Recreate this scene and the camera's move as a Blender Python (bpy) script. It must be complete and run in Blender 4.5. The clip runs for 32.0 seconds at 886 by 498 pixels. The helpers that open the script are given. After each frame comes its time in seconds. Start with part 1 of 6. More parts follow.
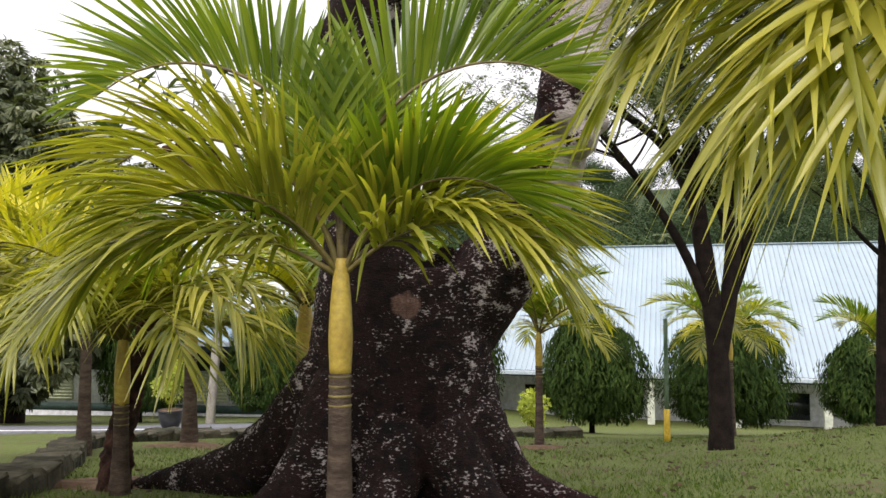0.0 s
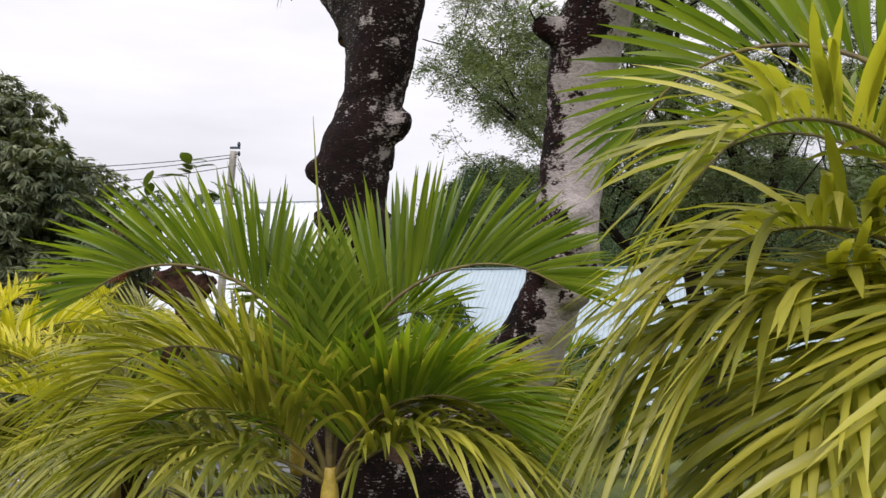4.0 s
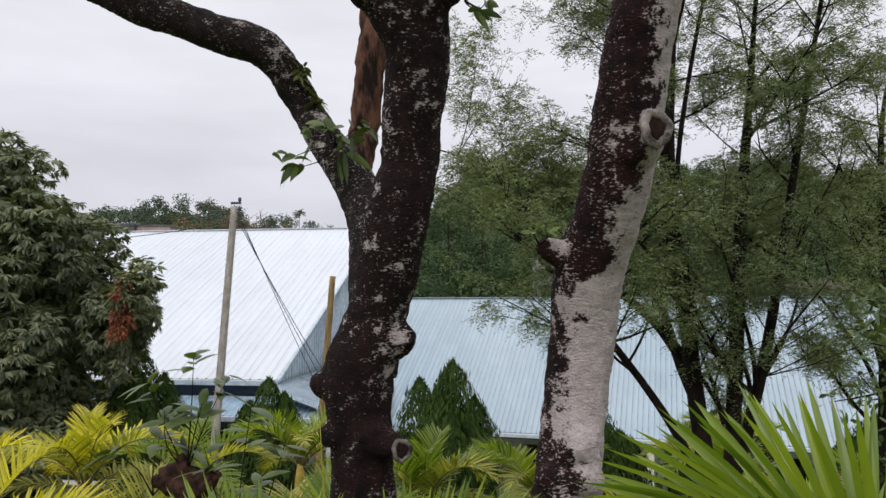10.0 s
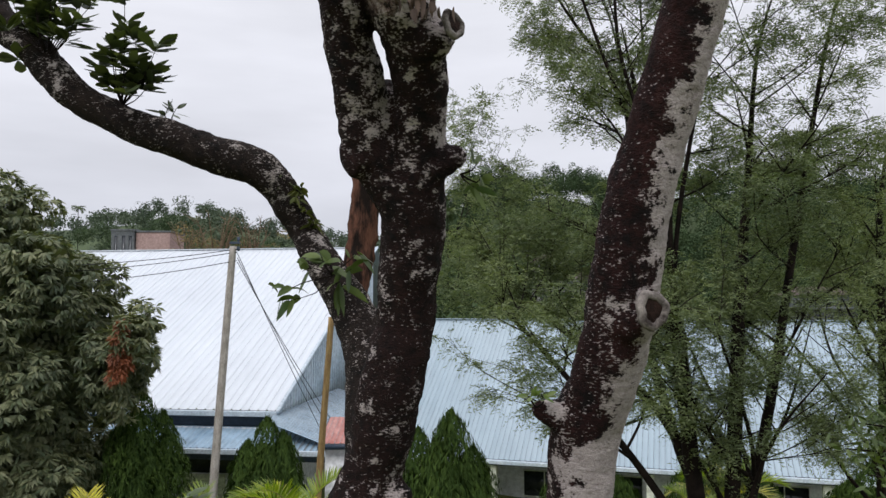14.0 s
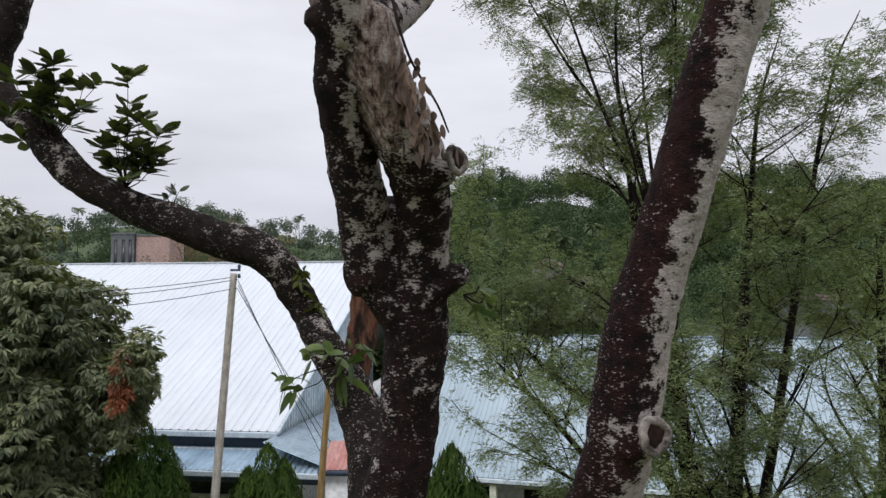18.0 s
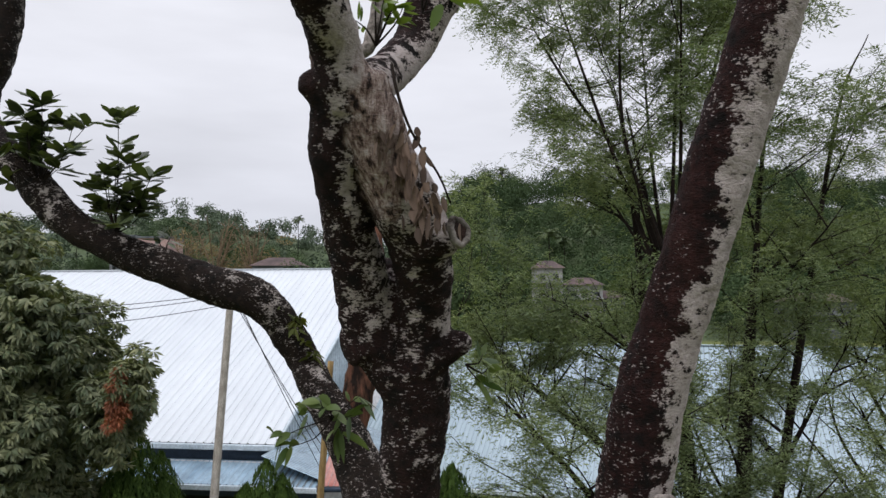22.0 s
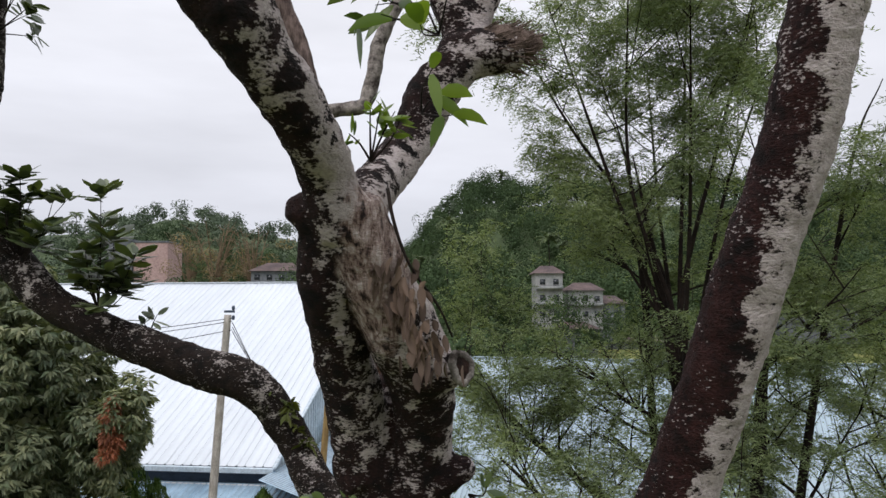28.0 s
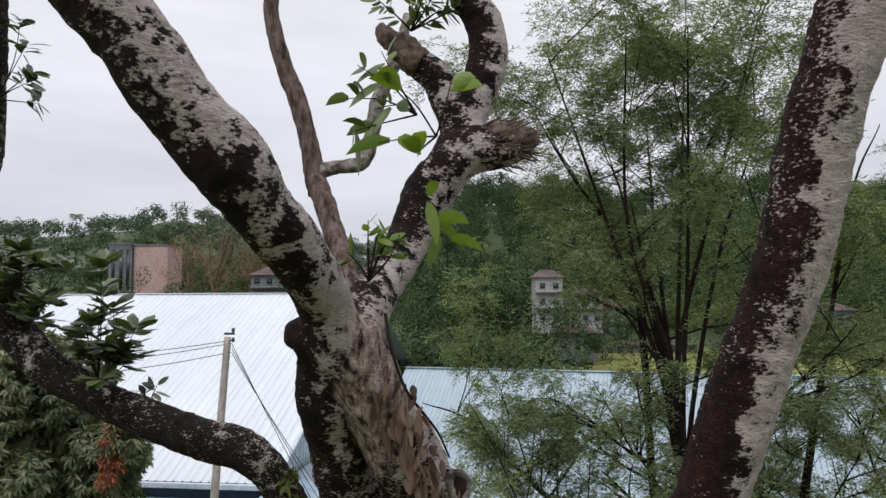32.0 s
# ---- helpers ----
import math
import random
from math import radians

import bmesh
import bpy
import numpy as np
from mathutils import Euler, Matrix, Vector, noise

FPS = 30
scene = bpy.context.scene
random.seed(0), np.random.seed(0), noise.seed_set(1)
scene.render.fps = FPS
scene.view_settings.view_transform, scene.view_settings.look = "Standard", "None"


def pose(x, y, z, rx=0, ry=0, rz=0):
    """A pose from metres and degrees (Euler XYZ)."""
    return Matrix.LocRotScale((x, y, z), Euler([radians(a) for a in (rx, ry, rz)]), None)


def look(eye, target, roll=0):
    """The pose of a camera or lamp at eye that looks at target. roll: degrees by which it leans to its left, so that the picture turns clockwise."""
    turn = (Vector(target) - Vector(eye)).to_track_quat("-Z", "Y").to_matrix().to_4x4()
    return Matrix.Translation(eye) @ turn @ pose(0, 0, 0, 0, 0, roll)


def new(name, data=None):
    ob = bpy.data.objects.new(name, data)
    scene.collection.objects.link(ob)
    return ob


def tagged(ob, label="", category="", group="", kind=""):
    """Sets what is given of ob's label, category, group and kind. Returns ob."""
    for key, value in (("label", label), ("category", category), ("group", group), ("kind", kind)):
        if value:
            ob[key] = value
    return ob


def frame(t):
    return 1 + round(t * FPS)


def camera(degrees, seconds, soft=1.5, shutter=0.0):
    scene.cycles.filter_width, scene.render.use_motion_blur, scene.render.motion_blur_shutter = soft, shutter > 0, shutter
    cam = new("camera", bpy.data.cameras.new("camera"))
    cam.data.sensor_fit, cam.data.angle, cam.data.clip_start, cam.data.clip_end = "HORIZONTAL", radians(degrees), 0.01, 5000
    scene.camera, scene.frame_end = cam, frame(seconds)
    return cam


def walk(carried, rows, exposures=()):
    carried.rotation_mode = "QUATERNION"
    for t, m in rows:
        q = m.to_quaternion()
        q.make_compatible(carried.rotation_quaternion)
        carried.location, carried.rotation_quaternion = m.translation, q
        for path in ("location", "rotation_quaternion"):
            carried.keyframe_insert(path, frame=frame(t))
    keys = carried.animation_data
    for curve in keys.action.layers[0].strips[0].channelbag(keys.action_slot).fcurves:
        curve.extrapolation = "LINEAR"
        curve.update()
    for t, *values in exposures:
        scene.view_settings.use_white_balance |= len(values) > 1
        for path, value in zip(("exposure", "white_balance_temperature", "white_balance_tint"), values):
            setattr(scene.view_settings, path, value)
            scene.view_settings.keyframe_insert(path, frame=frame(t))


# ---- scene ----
cam = camera(60.0, 32.0)
METRES, EYE, TILT, LEAN, TURN = 7.5, 1.7, 3.5, 0.0, 0.0
ROWS = [
    (0.0, 0.0, 0.0, 0.0, 0.0, 0.0, -0.0),
    (0.5, -0.0005, -0.0002, 0.0157, -0.01, 0.11, 0.05),
    (1.0, -0.0003, -0.0004, 0.0331, -0.02, 0.28, 0.1),
    (1.5, 0.0001, -0.0001, 0.0525, -0.04, 0.2, 0.07),
    (2.0, 0.0016, -0.0005, 0.0741, -0.05, 0.19, 0.02),
    (2.5, 0.0023, 0.0009, 0.0948, -0.12, 0.14, 0.01),
    (3.0, 0.0049, 0.001, 0.1174, -0.03, 0.24, -0.04),
    (3.5, 0.0061, 0.0012, 0.1384, -0.07, 0.23, -0.06),
    (4.0, 0.0073, 0.0021, 0.1612, -0.12, 0.27, -0.06),
    (4.5, 0.0085, 0.0031, 0.1814, -0.11, 0.33, 0.0),
    (6.5, 0.0079, 0.0038, 0.2601, -0.14, 0.33, -0.03),
    (7.0, 0.0064, 0.0049, 0.2775, -0.16, 0.58, -0.04),
    (7.5, 0.0061, 0.005, 0.2954, -0.15, 0.62, -0.04),
    (8.0, 0.0058, 0.0049, 0.316, -0.13, 0.62, -0.0),
    (8.5, 0.0057, 0.0043, 0.3384, -0.1, 0.43, 0.11),
    (9.0, 0.0049, 0.0038, 0.3611, -0.1, 0.53, 0.1),
    (9.5, 0.0035, 0.0022, 0.3852, -0.13, 0.38, 0.15),
    (10.0, 0.0023, 0.0014, 0.4099, -0.14, 0.5, 0.15),
    (10.5, 0.001, 0.0016, 0.4334, -0.15, 0.54, 0.15),
    (11.0, 0.0001, 0.0017, 0.4604, -0.16, 0.46, 0.21),
    (11.5, 0.0002, 0.0016, 0.4836, -0.15, 0.54, 0.2),
    (12.0, 0.0013, 0.0015, 0.5086, -0.16, 0.52, 0.21),
    (12.5, 0.003, 0.0018, 0.5297, -0.17, 0.56, 0.21),
    (13.0, 0.0046, 0.0021, 0.5511, -0.18, 0.61, 0.18),
    (13.5, 0.0062, 0.0025, 0.5705, -0.18, 0.64, 0.17),
    (14.0, 0.0071, 0.0021, 0.5907, -0.17, 0.67, 0.18),
    (14.5, 0.0069, 0.0016, 0.608, -0.17, 0.75, 0.16),
    (16.5, 0.0041, 0.0, 0.6765, -0.19, 0.73, 0.1),
    (17.0, 0.0042, 0.0003, 0.6903, -0.17, 0.83, 0.08),
    (17.5, 0.0038, 0.0002, 0.7028, -0.2, 0.83, 0.09),
    (18.0, 0.0041, 0.0007, 0.7156, -0.2, 0.83, 0.1),
    (18.5, 0.005, 0.0013, 0.7261, -0.19, 0.86, 0.12),
    (19.0, 0.0054, 0.003, 0.7371, -0.2, 0.8, 0.13),
    (19.5, 0.0059, 0.0052, 0.7449, -0.21, 0.86, 0.12),
    (20.0, 0.0053, 0.0084, 0.7535, -0.26, 0.78, 0.14),
    (20.5, 0.0051, 0.0109, 0.7594, -0.27, 0.87, 0.12),
    (21.0, 0.0045, 0.0128, 0.7663, -0.27, 0.92, 0.11),
    (21.5, 0.0036, 0.0137, 0.7737, -0.29, 0.91, 0.12),
    (22.0, 0.0024, 0.0143, 0.7834, -0.32, 0.81, 0.15),
    (22.5, 0.0017, 0.0156, 0.7929, -0.33, 0.81, 0.15),
    (23.0, 0.0016, 0.0188, 0.8039, -0.3, 0.76, 0.15),
    (23.5, 0.0016, 0.0238, 0.8125, -0.31, 0.9, 0.12),
    (24.0, 0.0013, 0.0296, 0.8217, -0.34, 0.98, 0.11),
    (24.5, 0.0016, 0.0335, 0.8294, -0.33, 1.07, 0.09),
    (25.0, 0.0016, 0.036, 0.8388, -0.35, 0.98, 0.11),
    (25.5, 0.0021, 0.0373, 0.8466, -0.34, 0.99, 0.11),
    (27.5, 0.002, 0.0371, 0.8825, -0.37, 1.06, 0.19),
    (28.0, 0.0017, 0.0368, 0.8938, -0.38, 1.1, 0.18),
    (28.5, 0.0015, 0.0366, 0.9055, -0.38, 1.1, 0.2),
    (29.0, 0.0015, 0.0364, 0.9196, -0.39, 0.97, 0.25),
    (29.5, 0.0016, 0.0358, 0.9318, -0.4, 1.01, 0.25),
    (30.0, 0.0023, 0.0352, 0.9443, -0.39, 1.13, 0.22),
    (30.5, 0.0028, 0.0348, 0.9562, -0.39, 1.13, 0.22),
    (31.0, 0.0035, 0.0344, 0.9685, -0.38, 1.18, 0.22),
    (31.5, 0.0039, 0.0341, 0.9797, -0.39, 1.2, 0.21),
    (32.0, 0.0043, 0.0339, 0.9917, -0.39, 1.23, 0.21),
]
walk(cam, [(t, pose(0, 0, EYE, TILT, LEAN, TURN) @ pose(METRES * x, METRES * y * 2.57, METRES * z, 90 + pitch / 2.57, roll, yaw / 2.57)) for t, x, y, z, yaw, pitch, roll in ROWS],
     exposures=[(0.0, 0.72, 6650, 16), (2.0, 0.53, 6600, 16), (4.0, 0.34, 6500, 16), (6.5, 0.22, 6400, 16), (9.0, 0.08, 6400, 15), (14.0, 0.08, 6280, 14), (22.0, 0.10, 6300, 14), (28.0, 0.17, 6320, 14), (32.0, 0.10, 6350, 14.5)])

# ---- sky and light ----
world = bpy.data.worlds.new("overcast_sky")
scene.world = world
world.use_nodes = True
wn, wl = world.node_tree.nodes, world.node_tree.links
wn.clear()
wo = wn.new("ShaderNodeOutputWorld")
bg = wn.new("ShaderNodeBackground")
tc = wn.new("ShaderNodeTexCoord")
sep = wn.new("ShaderNodeSeparateXYZ")
ramp = wn.new("ShaderNodeValToRGB")
ramp.color_ramp.elements[0].position, ramp.color_ramp.elements[0].color = 0.0, (0.53, 0.56, 0.60, 1)
ramp.color_ramp.elements[1].position, ramp.color_ramp.elements[1].color = 1.0, (1.75, 1.76, 1.78, 1)
e = ramp.color_ramp.elements.new(0.12)
e.color = (0.66, 0.68, 0.715, 1)
e = ramp.color_ramp.elements.new(0.4)
e.color = (0.86, 0.875, 0.90, 1)
cloud = wn.new("ShaderNodeTexNoise")
cloud.inputs["Scale"].default_value, cloud.inputs["Detail"].default_value = 2.2, 5.0
squash = wn.new("ShaderNodeMapping")
squash.inputs["Scale"].default_value = (1.0, 1.0, 4.5)
cmap = wn.new("ShaderNodeMapRange")
cmap.inputs["From Min"].default_value, cmap.inputs["From Max"].default_value = 0.3, 0.7
cmap.inputs["To Min"].default_value, cmap.inputs["To Max"].default_value = 0.86, 1.10
mul = wn.new("ShaderNodeVectorMath")
mul.operation = "SCALE"
wl.new(tc.outputs["Generated"], sep.inputs[0])
wl.new(sep.outputs["Z"], ramp.inputs[0])
wl.new(tc.outputs["Generated"], squash.inputs[0])
wl.new(squash.outputs[0], cloud.inputs[0])
wl.new(cloud.outputs[0], cmap.inputs[0])
wl.new(ramp.outputs[0], mul.inputs[0])
wl.new(cmap.outputs[0], mul.inputs["Scale"])
wl.new(mul.outputs[0], bg.inputs[0])
wl.new(bg.outputs[0], wo.inputs[0])
bg.inputs[1].default_value = 1.0

sun = new("sun", bpy.data.lights.new("sun", "SUN"))
sun.data.energy, sun.data.angle, sun.data.color = 1.3, radians(25), (1.0, 0.97, 0.92)
sun.matrix_world = look((-12, -18, 30), (0, 6, 0))


# ---- materials ----
def node_mat(name):
    m = bpy.data.materials.new(name)
    m.use_nodes = True
    return m, m.node_tree.nodes, m.node_tree.links, m.node_tree.nodes["Principled BSDF"]


def noise_of(n, l, scale, detail=4.0, rough=0.55, stretch=(1, 1, 1)):
    co, mp, nz = n.new("ShaderNodeNewGeometry"), n.new("ShaderNodeMapping"), n.new("ShaderNodeTexNoise")
    mp.inputs["Scale"].default_value = stretch
    nz.inputs["Scale"].default_value, nz.inputs["Detail"].default_value, nz.inputs["Roughness"].default_value = scale, detail, rough
    l.new(co.outputs["Position"], mp.inputs[0])
    l.new(mp.outputs[0], nz.inputs["Vector"])
    return nz.outputs[0]


def ramp_of(n, l, fac, stops):
    r = n.new("ShaderNodeValToRGB")
    els = r.color_ramp.elements
    els[0].position, els[0].color = stops[0][0], (*stops[0][1], 1)
    els[1].position, els[1].color = stops[-1][0], (*stops[-1][1], 1)
    for p, c in stops[1:-1]:
        els.new(p).color = (*c, 1)
    l.new(fac, r.inputs[0])
    return r.outputs[0]


def mixed(n, l, fac, a, b, mode="MIX"):
    x = n.new("ShaderNodeMix")
    x.data_type, x.blend_type = "RGBA", mode
    for sock, v in ((x.inputs[0], fac), (x.inputs[6], a), (x.inputs[7], b)):
        if isinstance(v, (int, float)):
            sock.default_value = v
        elif isinstance(v, tuple):
            sock.default_value = (*v, 1)
        else:
            l.new(v, sock)
    return x.outputs[2]


def bumped(n, l, b, height, strength, distance):
    bp = n.new("ShaderNodeBump")
    bp.inputs["Strength"].default_value, bp.inputs["Distance"].default_value = strength, distance
    l.new(height, bp.inputs["Height"])
    l.new(bp.outputs[0], b.inputs["Normal"])


def plain(name, c1, c2, scale=8.0, rough=0.7, bump=0.2, metal=0.0, stretch=(1, 1, 1), fine=6.0, spread=(0.35, 0.65), dirt=0.28):
    """Two tones in coarse patches, with finer grain and relief."""
    m, n, l, b = node_mat(name)
    coarse = noise_of(n, l, scale, 4, 0.6, stretch)
    grain = noise_of(n, l, scale * fine, 3, 0.6, stretch)
    col = ramp_of(n, l, coarse, [(spread[0], c1), (spread[1], c2)])
    shade = ramp_of(n, l, grain, [(0.3, (1 - dirt,) * 3), (0.7, (1 + dirt * 0.55,) * 3)])
    l.new(mixed(n, l, 1.0, col, shade, "MULTIPLY"), b.inputs["Base Color"])
    b.inputs["Roughness"].default_value, b.inputs["Metallic"].default_value = rough, metal
    if rough > 0.8:
        b.inputs["Specular IOR Level"].default_value = 0.15
    if bump:
        bumped(n, l, b, grain, bump, 0.02)
    return m


def leaf_mat(name, dark, light, rough=0.45, through_light=0.35, patch=1.2, spec=0.4):
    """Thin leaf: gloss on top, light passing through, tone changing leaf by leaf and in clumps."""
    m, n, l, b = node_mat(name)
    geo = n.new("ShaderNodeNewGeometry")
    clump = noise_of(n, l, patch, 3)
    info, add_r, fr = n.new("ShaderNodeObjectInfo"), n.new("ShaderNodeMath"), n.new("ShaderNodeMath")
    fr.operation = "FRACT"
    l.new(geo.outputs["Random Per Island"], add_r.inputs[0])
    l.new(info.outputs["Random"], add_r.inputs[1])
    l.new(add_r.outputs[0], fr.inputs[0])
    isl = ramp_of(n, l, fr.outputs[0], [(0.0, dark), (1.0, light)])
    tone = ramp_of(n, l, clump, [(0.3, (0.65, 0.7, 0.7)), (0.7, (1.25, 1.2, 1.1))])
    col = mixed(n, l, 1.0, isl, tone, "MULTIPLY")
    l.new(col, b.inputs["Base Color"])
    b.inputs["Roughness"].default_value = rough
    b.inputs["Specular IOR Level"].default_value = spec
    tr, add = n.new("ShaderNodeBsdfTranslucent"), n.new("ShaderNodeMixShader")
    warm = mixed(n, l, 1.0, col, (1.5, 1.6, 0.5), "MULTIPLY")
    l.new(warm, tr.inputs["Color"])
    add.inputs[0].default_value = through_light
    l.new(b.outputs[0], add.inputs[1])
    l.new(tr.outputs[0], add.inputs[2])
    l.new(add.outputs[0], n["Material Output"].inputs["Surface"])
    return m


def bark_mat(name, dark, brown, pale, cover, scale=7.0, one_sided=False):
    """Dark rough bark with pale lichen crust. one_sided: the leaning stem's crust favours its weathered face,
    and the main stem has a torn patch of bare wood."""
    m, n, l, b = node_mat(name)

    def calc(op, a, c, d=None):
        x = n.new("ShaderNodeMath")
        x.operation = op
        for sock, v in zip(x.inputs, (a, c, d)):
            if isinstance(v, (int, float)):
                sock.default_value = v
            elif v is not None:
                l.new(v, sock)
        return x.outputs[0]

    geo, nx, px = n.new("ShaderNodeNewGeometry"), n.new("ShaderNodeSeparateXYZ"), n.new("ShaderNodeSeparateXYZ")
    l.new(geo.outputs["Normal"], nx.inputs[0])
    l.new(geo.outputs["Position"], px.inputs[0])
    big = noise_of(n, l, scale * 0.3, 3, 0.6, (1, 1, 0.6))
    blot = noise_of(n, l, scale, 5, 0.6, (1, 1, 1.25))
    fleck = noise_of(n, l, scale * 5.0, 5, 0.65, (1, 1, 1.9))
    base = ramp_of(n, l, blot, [(0.35, dark), (0.52, brown), (0.7, dark)])
    grain = ramp_of(n, l, fleck, [(0.32, (0.45, 0.45, 0.45)), (0.70, (1.5, 1.42, 1.35))])
    base = mixed(n, l, 1.0, base, grain, "MULTIPLY")
    streak = ramp_of(n, l, noise_of(n, l, 3.2, 5, 0.65, (1.6, 1.6, 0.4)), [(0.50, (0, 0, 0)), (0.66, (0.55, 0.55, 0.55))])
    base = mixed(n, l, streak, base, mixed(n, l, 1.0, grain, (brown[0] * 1.8, brown[1] * 2.0, brown[2] * 1.9), "MULTIPLY"))
    total = calc("MULTIPLY_ADD", big, 0.85, calc("MULTIPLY_ADD", blot, 1.15, calc("MULTIPLY_ADD", fleck, 0.66, -0.04)))
    if one_sided:
        stem = ramp_of(n, l, px.outputs[0], [(0.45, (0, 0, 0)), (0.8, (1, 1, 1))])
        belt = ramp_of(n, l, calc("MULTIPLY", px.outputs[2], 0.1), [(0.18, (0, 0, 0)), (0.215, (0.85, 0.85, 0.85)), (0.298, (0.95, 0.95, 0.95)), (0.318, (0.2, 0.2, 0.2)), (0.348, (0.25, 0.25, 0.25)), (0.368, (1, 1, 1)), (0.475, (1, 1, 1)), (0.505, (0.36, 0.36, 0.36)), (0.62, (0.40, 0.40, 0.40)), (0.75, (0.46, 0.46, 0.46)), (1.0, (0.52, 0.52, 0.52))])
        lean = calc("MULTIPLY_ADD", nx.outputs[0], 0.40, calc("MULTIPLY_ADD", belt, 0.52, -0.405))
        base = mixed(n, l, stem, base, mixed(n, l, 1.0, base, (1.35, 1.05, 1.08), "MULTIPLY"))
        total = calc("ADD", total, calc("MULTIPLY", stem, calc("ADD", lean, calc("MULTIPLY", noise_of(n, l, 3.4, 6, 0.7, (1, 1, 0.8)), 0.62))))
        high = calc("MULTIPLY", calc("SMOOTH_MIN", calc("MAXIMUM", calc("SUBTRACT", px.outputs[2], 6.6), 0.0), 2.8, 0.3), calc("MULTIPLY_ADD", stem, -0.024, 0.044))
        foot = calc("MULTIPLY", calc("MAXIMUM", calc("SUBTRACT", 2.6, px.outputs[2]), 0.0), -0.035)
        side_on = calc("MULTIPLY", calc("MULTIPLY", nx.outputs[0], calc("SUBTRACT", 1.0, stem)), calc("MULTIPLY", calc("SMOOTH_MIN", calc("MAXIMUM", calc("SUBTRACT", px.outputs[2], 5.6), 0.0), 1.6, 0.3), 0.11))
        total = calc("ADD", calc("ADD", calc("ADD", total, high), foot), side_on)
    crust = ramp_of(n, l, calc("MULTIPLY", total, 0.5), [(cover - 0.012, (0, 0, 0)), (cover + 0.004, (0.55, 0.55, 0.55)), (cover + 0.035, (1, 1, 1))])
    tone = ramp_of(n, l, fleck, [(0.3, tuple(c * 0.8 for c in pale)), (0.58, pale)])
    tone = mixed(n, l, 1.0, tone, ramp_of(n, l, noise_of(n, l, scale * 1.9, 4, 0.65, (1, 1, 2.2)), [(0.30, (0.62, 0.59, 0.57)), (0.46, (0.96, 0.94, 0.93)), (0.68, (1.12, 1.12, 1.12))]), "MULTIPLY")
    speck = noise_of(n, l, scale * 3.6, 3, 0.6, (1, 1, 2.4))
    dots = ramp_of(n, l, calc("MULTIPLY_ADD", speck, 0.7, calc("MULTIPLY_ADD", blot, 0.22, calc("MULTIPLY_ADD", big, 0.34, calc("MULTIPLY", fleck, 0.14)))), [(0.785, (0, 0, 0)), (0.82, (0.85, 0.85, 0.85))])
    col = mixed(n, l, dots, mixed(n, l, crust, base, tone), tone)
    if one_sided:
        far = n.new("ShaderNodeVectorMath")
        far.operation = "DISTANCE"
        flat = n.new("ShaderNodeMapping")
        flat.inputs["Scale"].default_value = (1.7, 0.7, 0.62)
        l.new(geo.outputs["Position"], flat.inputs[0])
        l.new(flat.outputs[0], far.inputs[0])
        far.inputs[1].default_value = (-0.36 * 1.7, 4.72 * 0.7, 8.58 * 0.62)
        torn = ramp_of(n, l, calc("MULTIPLY_ADD", blot, 0.5, far.outputs["Value"]), [(0.56, (0.9, 0.9, 0.9)), (0.66, (0, 0, 0))])
        wood = noise_of(n, l, 9.0, 8, 0.72, (2.4, 2.4, 0.62))
        col = mixed(n, l, torn, col, ramp_of(n, l, wood, [(0.40, (0.012, 0.007, 0.006)), (0.45, (0.15, 0.095, 0.078)), (0.53, (0.33, 0.25, 0.215)), (0.62, (0.52, 0.455, 0.42))]))
        cut = n.new("ShaderNodeVectorMath")
        cut.operation = "DISTANCE"
        l.new(geo.outputs["Position"], cut.inputs[0])
        cut.inputs[1].default_value = (-0.30, 6.5, 1.61)
        peeled = ramp_of(n, l, calc("MULTIPLY_ADD", blot, 0.16, cut.outputs["Value"]), [(0.185, (0.9, 0.9, 0.9)), (0.21, (0, 0, 0))])
        col = mixed(n, l, peeled, col, ramp_of(n, l, wood, [(0.35, (0.11, 0.06, 0.045)), (0.65, (0.22, 0.135, 0.105))]))
    l.new(col, b.inputs["Base Color"])
    b.inputs["Roughness"].default_value = 0.9
    b.inputs["Specular IOR Level"].default_value = 0.2
    bumped(n, l, b, fleck, 1.0, 0.05)
    return m


bark_dark = bark_mat("bark_dark", (0.004, 0.0032, 0.003), (0.019, 0.0080, 0.0072), (0.50, 0.445, 0.43), 0.727, 7.0, True)
bark_limb = bark_mat("bark_limb", (0.005, 0.0042, 0.0037), (0.017, 0.0105, 0.008), (0.45, 0.41, 0.385), 0.742, 8.0)
lichen_mat = plain("pale_bark", (0.04, 0.032, 0.028), (0.32, 0.285, 0.26), 9.0, 0.9, 0.6)
wood_bare = plain("bare_wood", (0.045, 0.03, 0.024), (0.19, 0.14, 0.115), 4.0, 0.9, 0.8, 0, (4, 4, 1.5), spread=(0.3, 0.7))
scar_mat = plain("grey_scar_bark", (0.03, 0.024, 0.02), (0.22, 0.20, 0.18), 11.0, 0.9, 0.7)
stump_mat = plain("stump_bark", (0.02, 0.011, 0.009), (0.10, 0.05, 0.036), 7.0, 0.9, 0.7)
thin_mat = plain("weathered_thin_limb", (0.03, 0.02, 0.017), (0.17, 0.125, 0.11), 6.0, 0.9, 0.7, 0, (2, 2, 0.6))
hollow_mat = plain("hollow_wood", (0.006, 0.004, 0.003), (0.03, 0.016, 0.012), 12.0, 0.95, 0.6)
wood_red = plain("red_brown_wood", (0.012, 0.008, 0.006), (0.13, 0.06, 0.038), 3.0, 0.9, 0.9, 0, (3, 3, 0.7), spread=(0.42, 0.6))
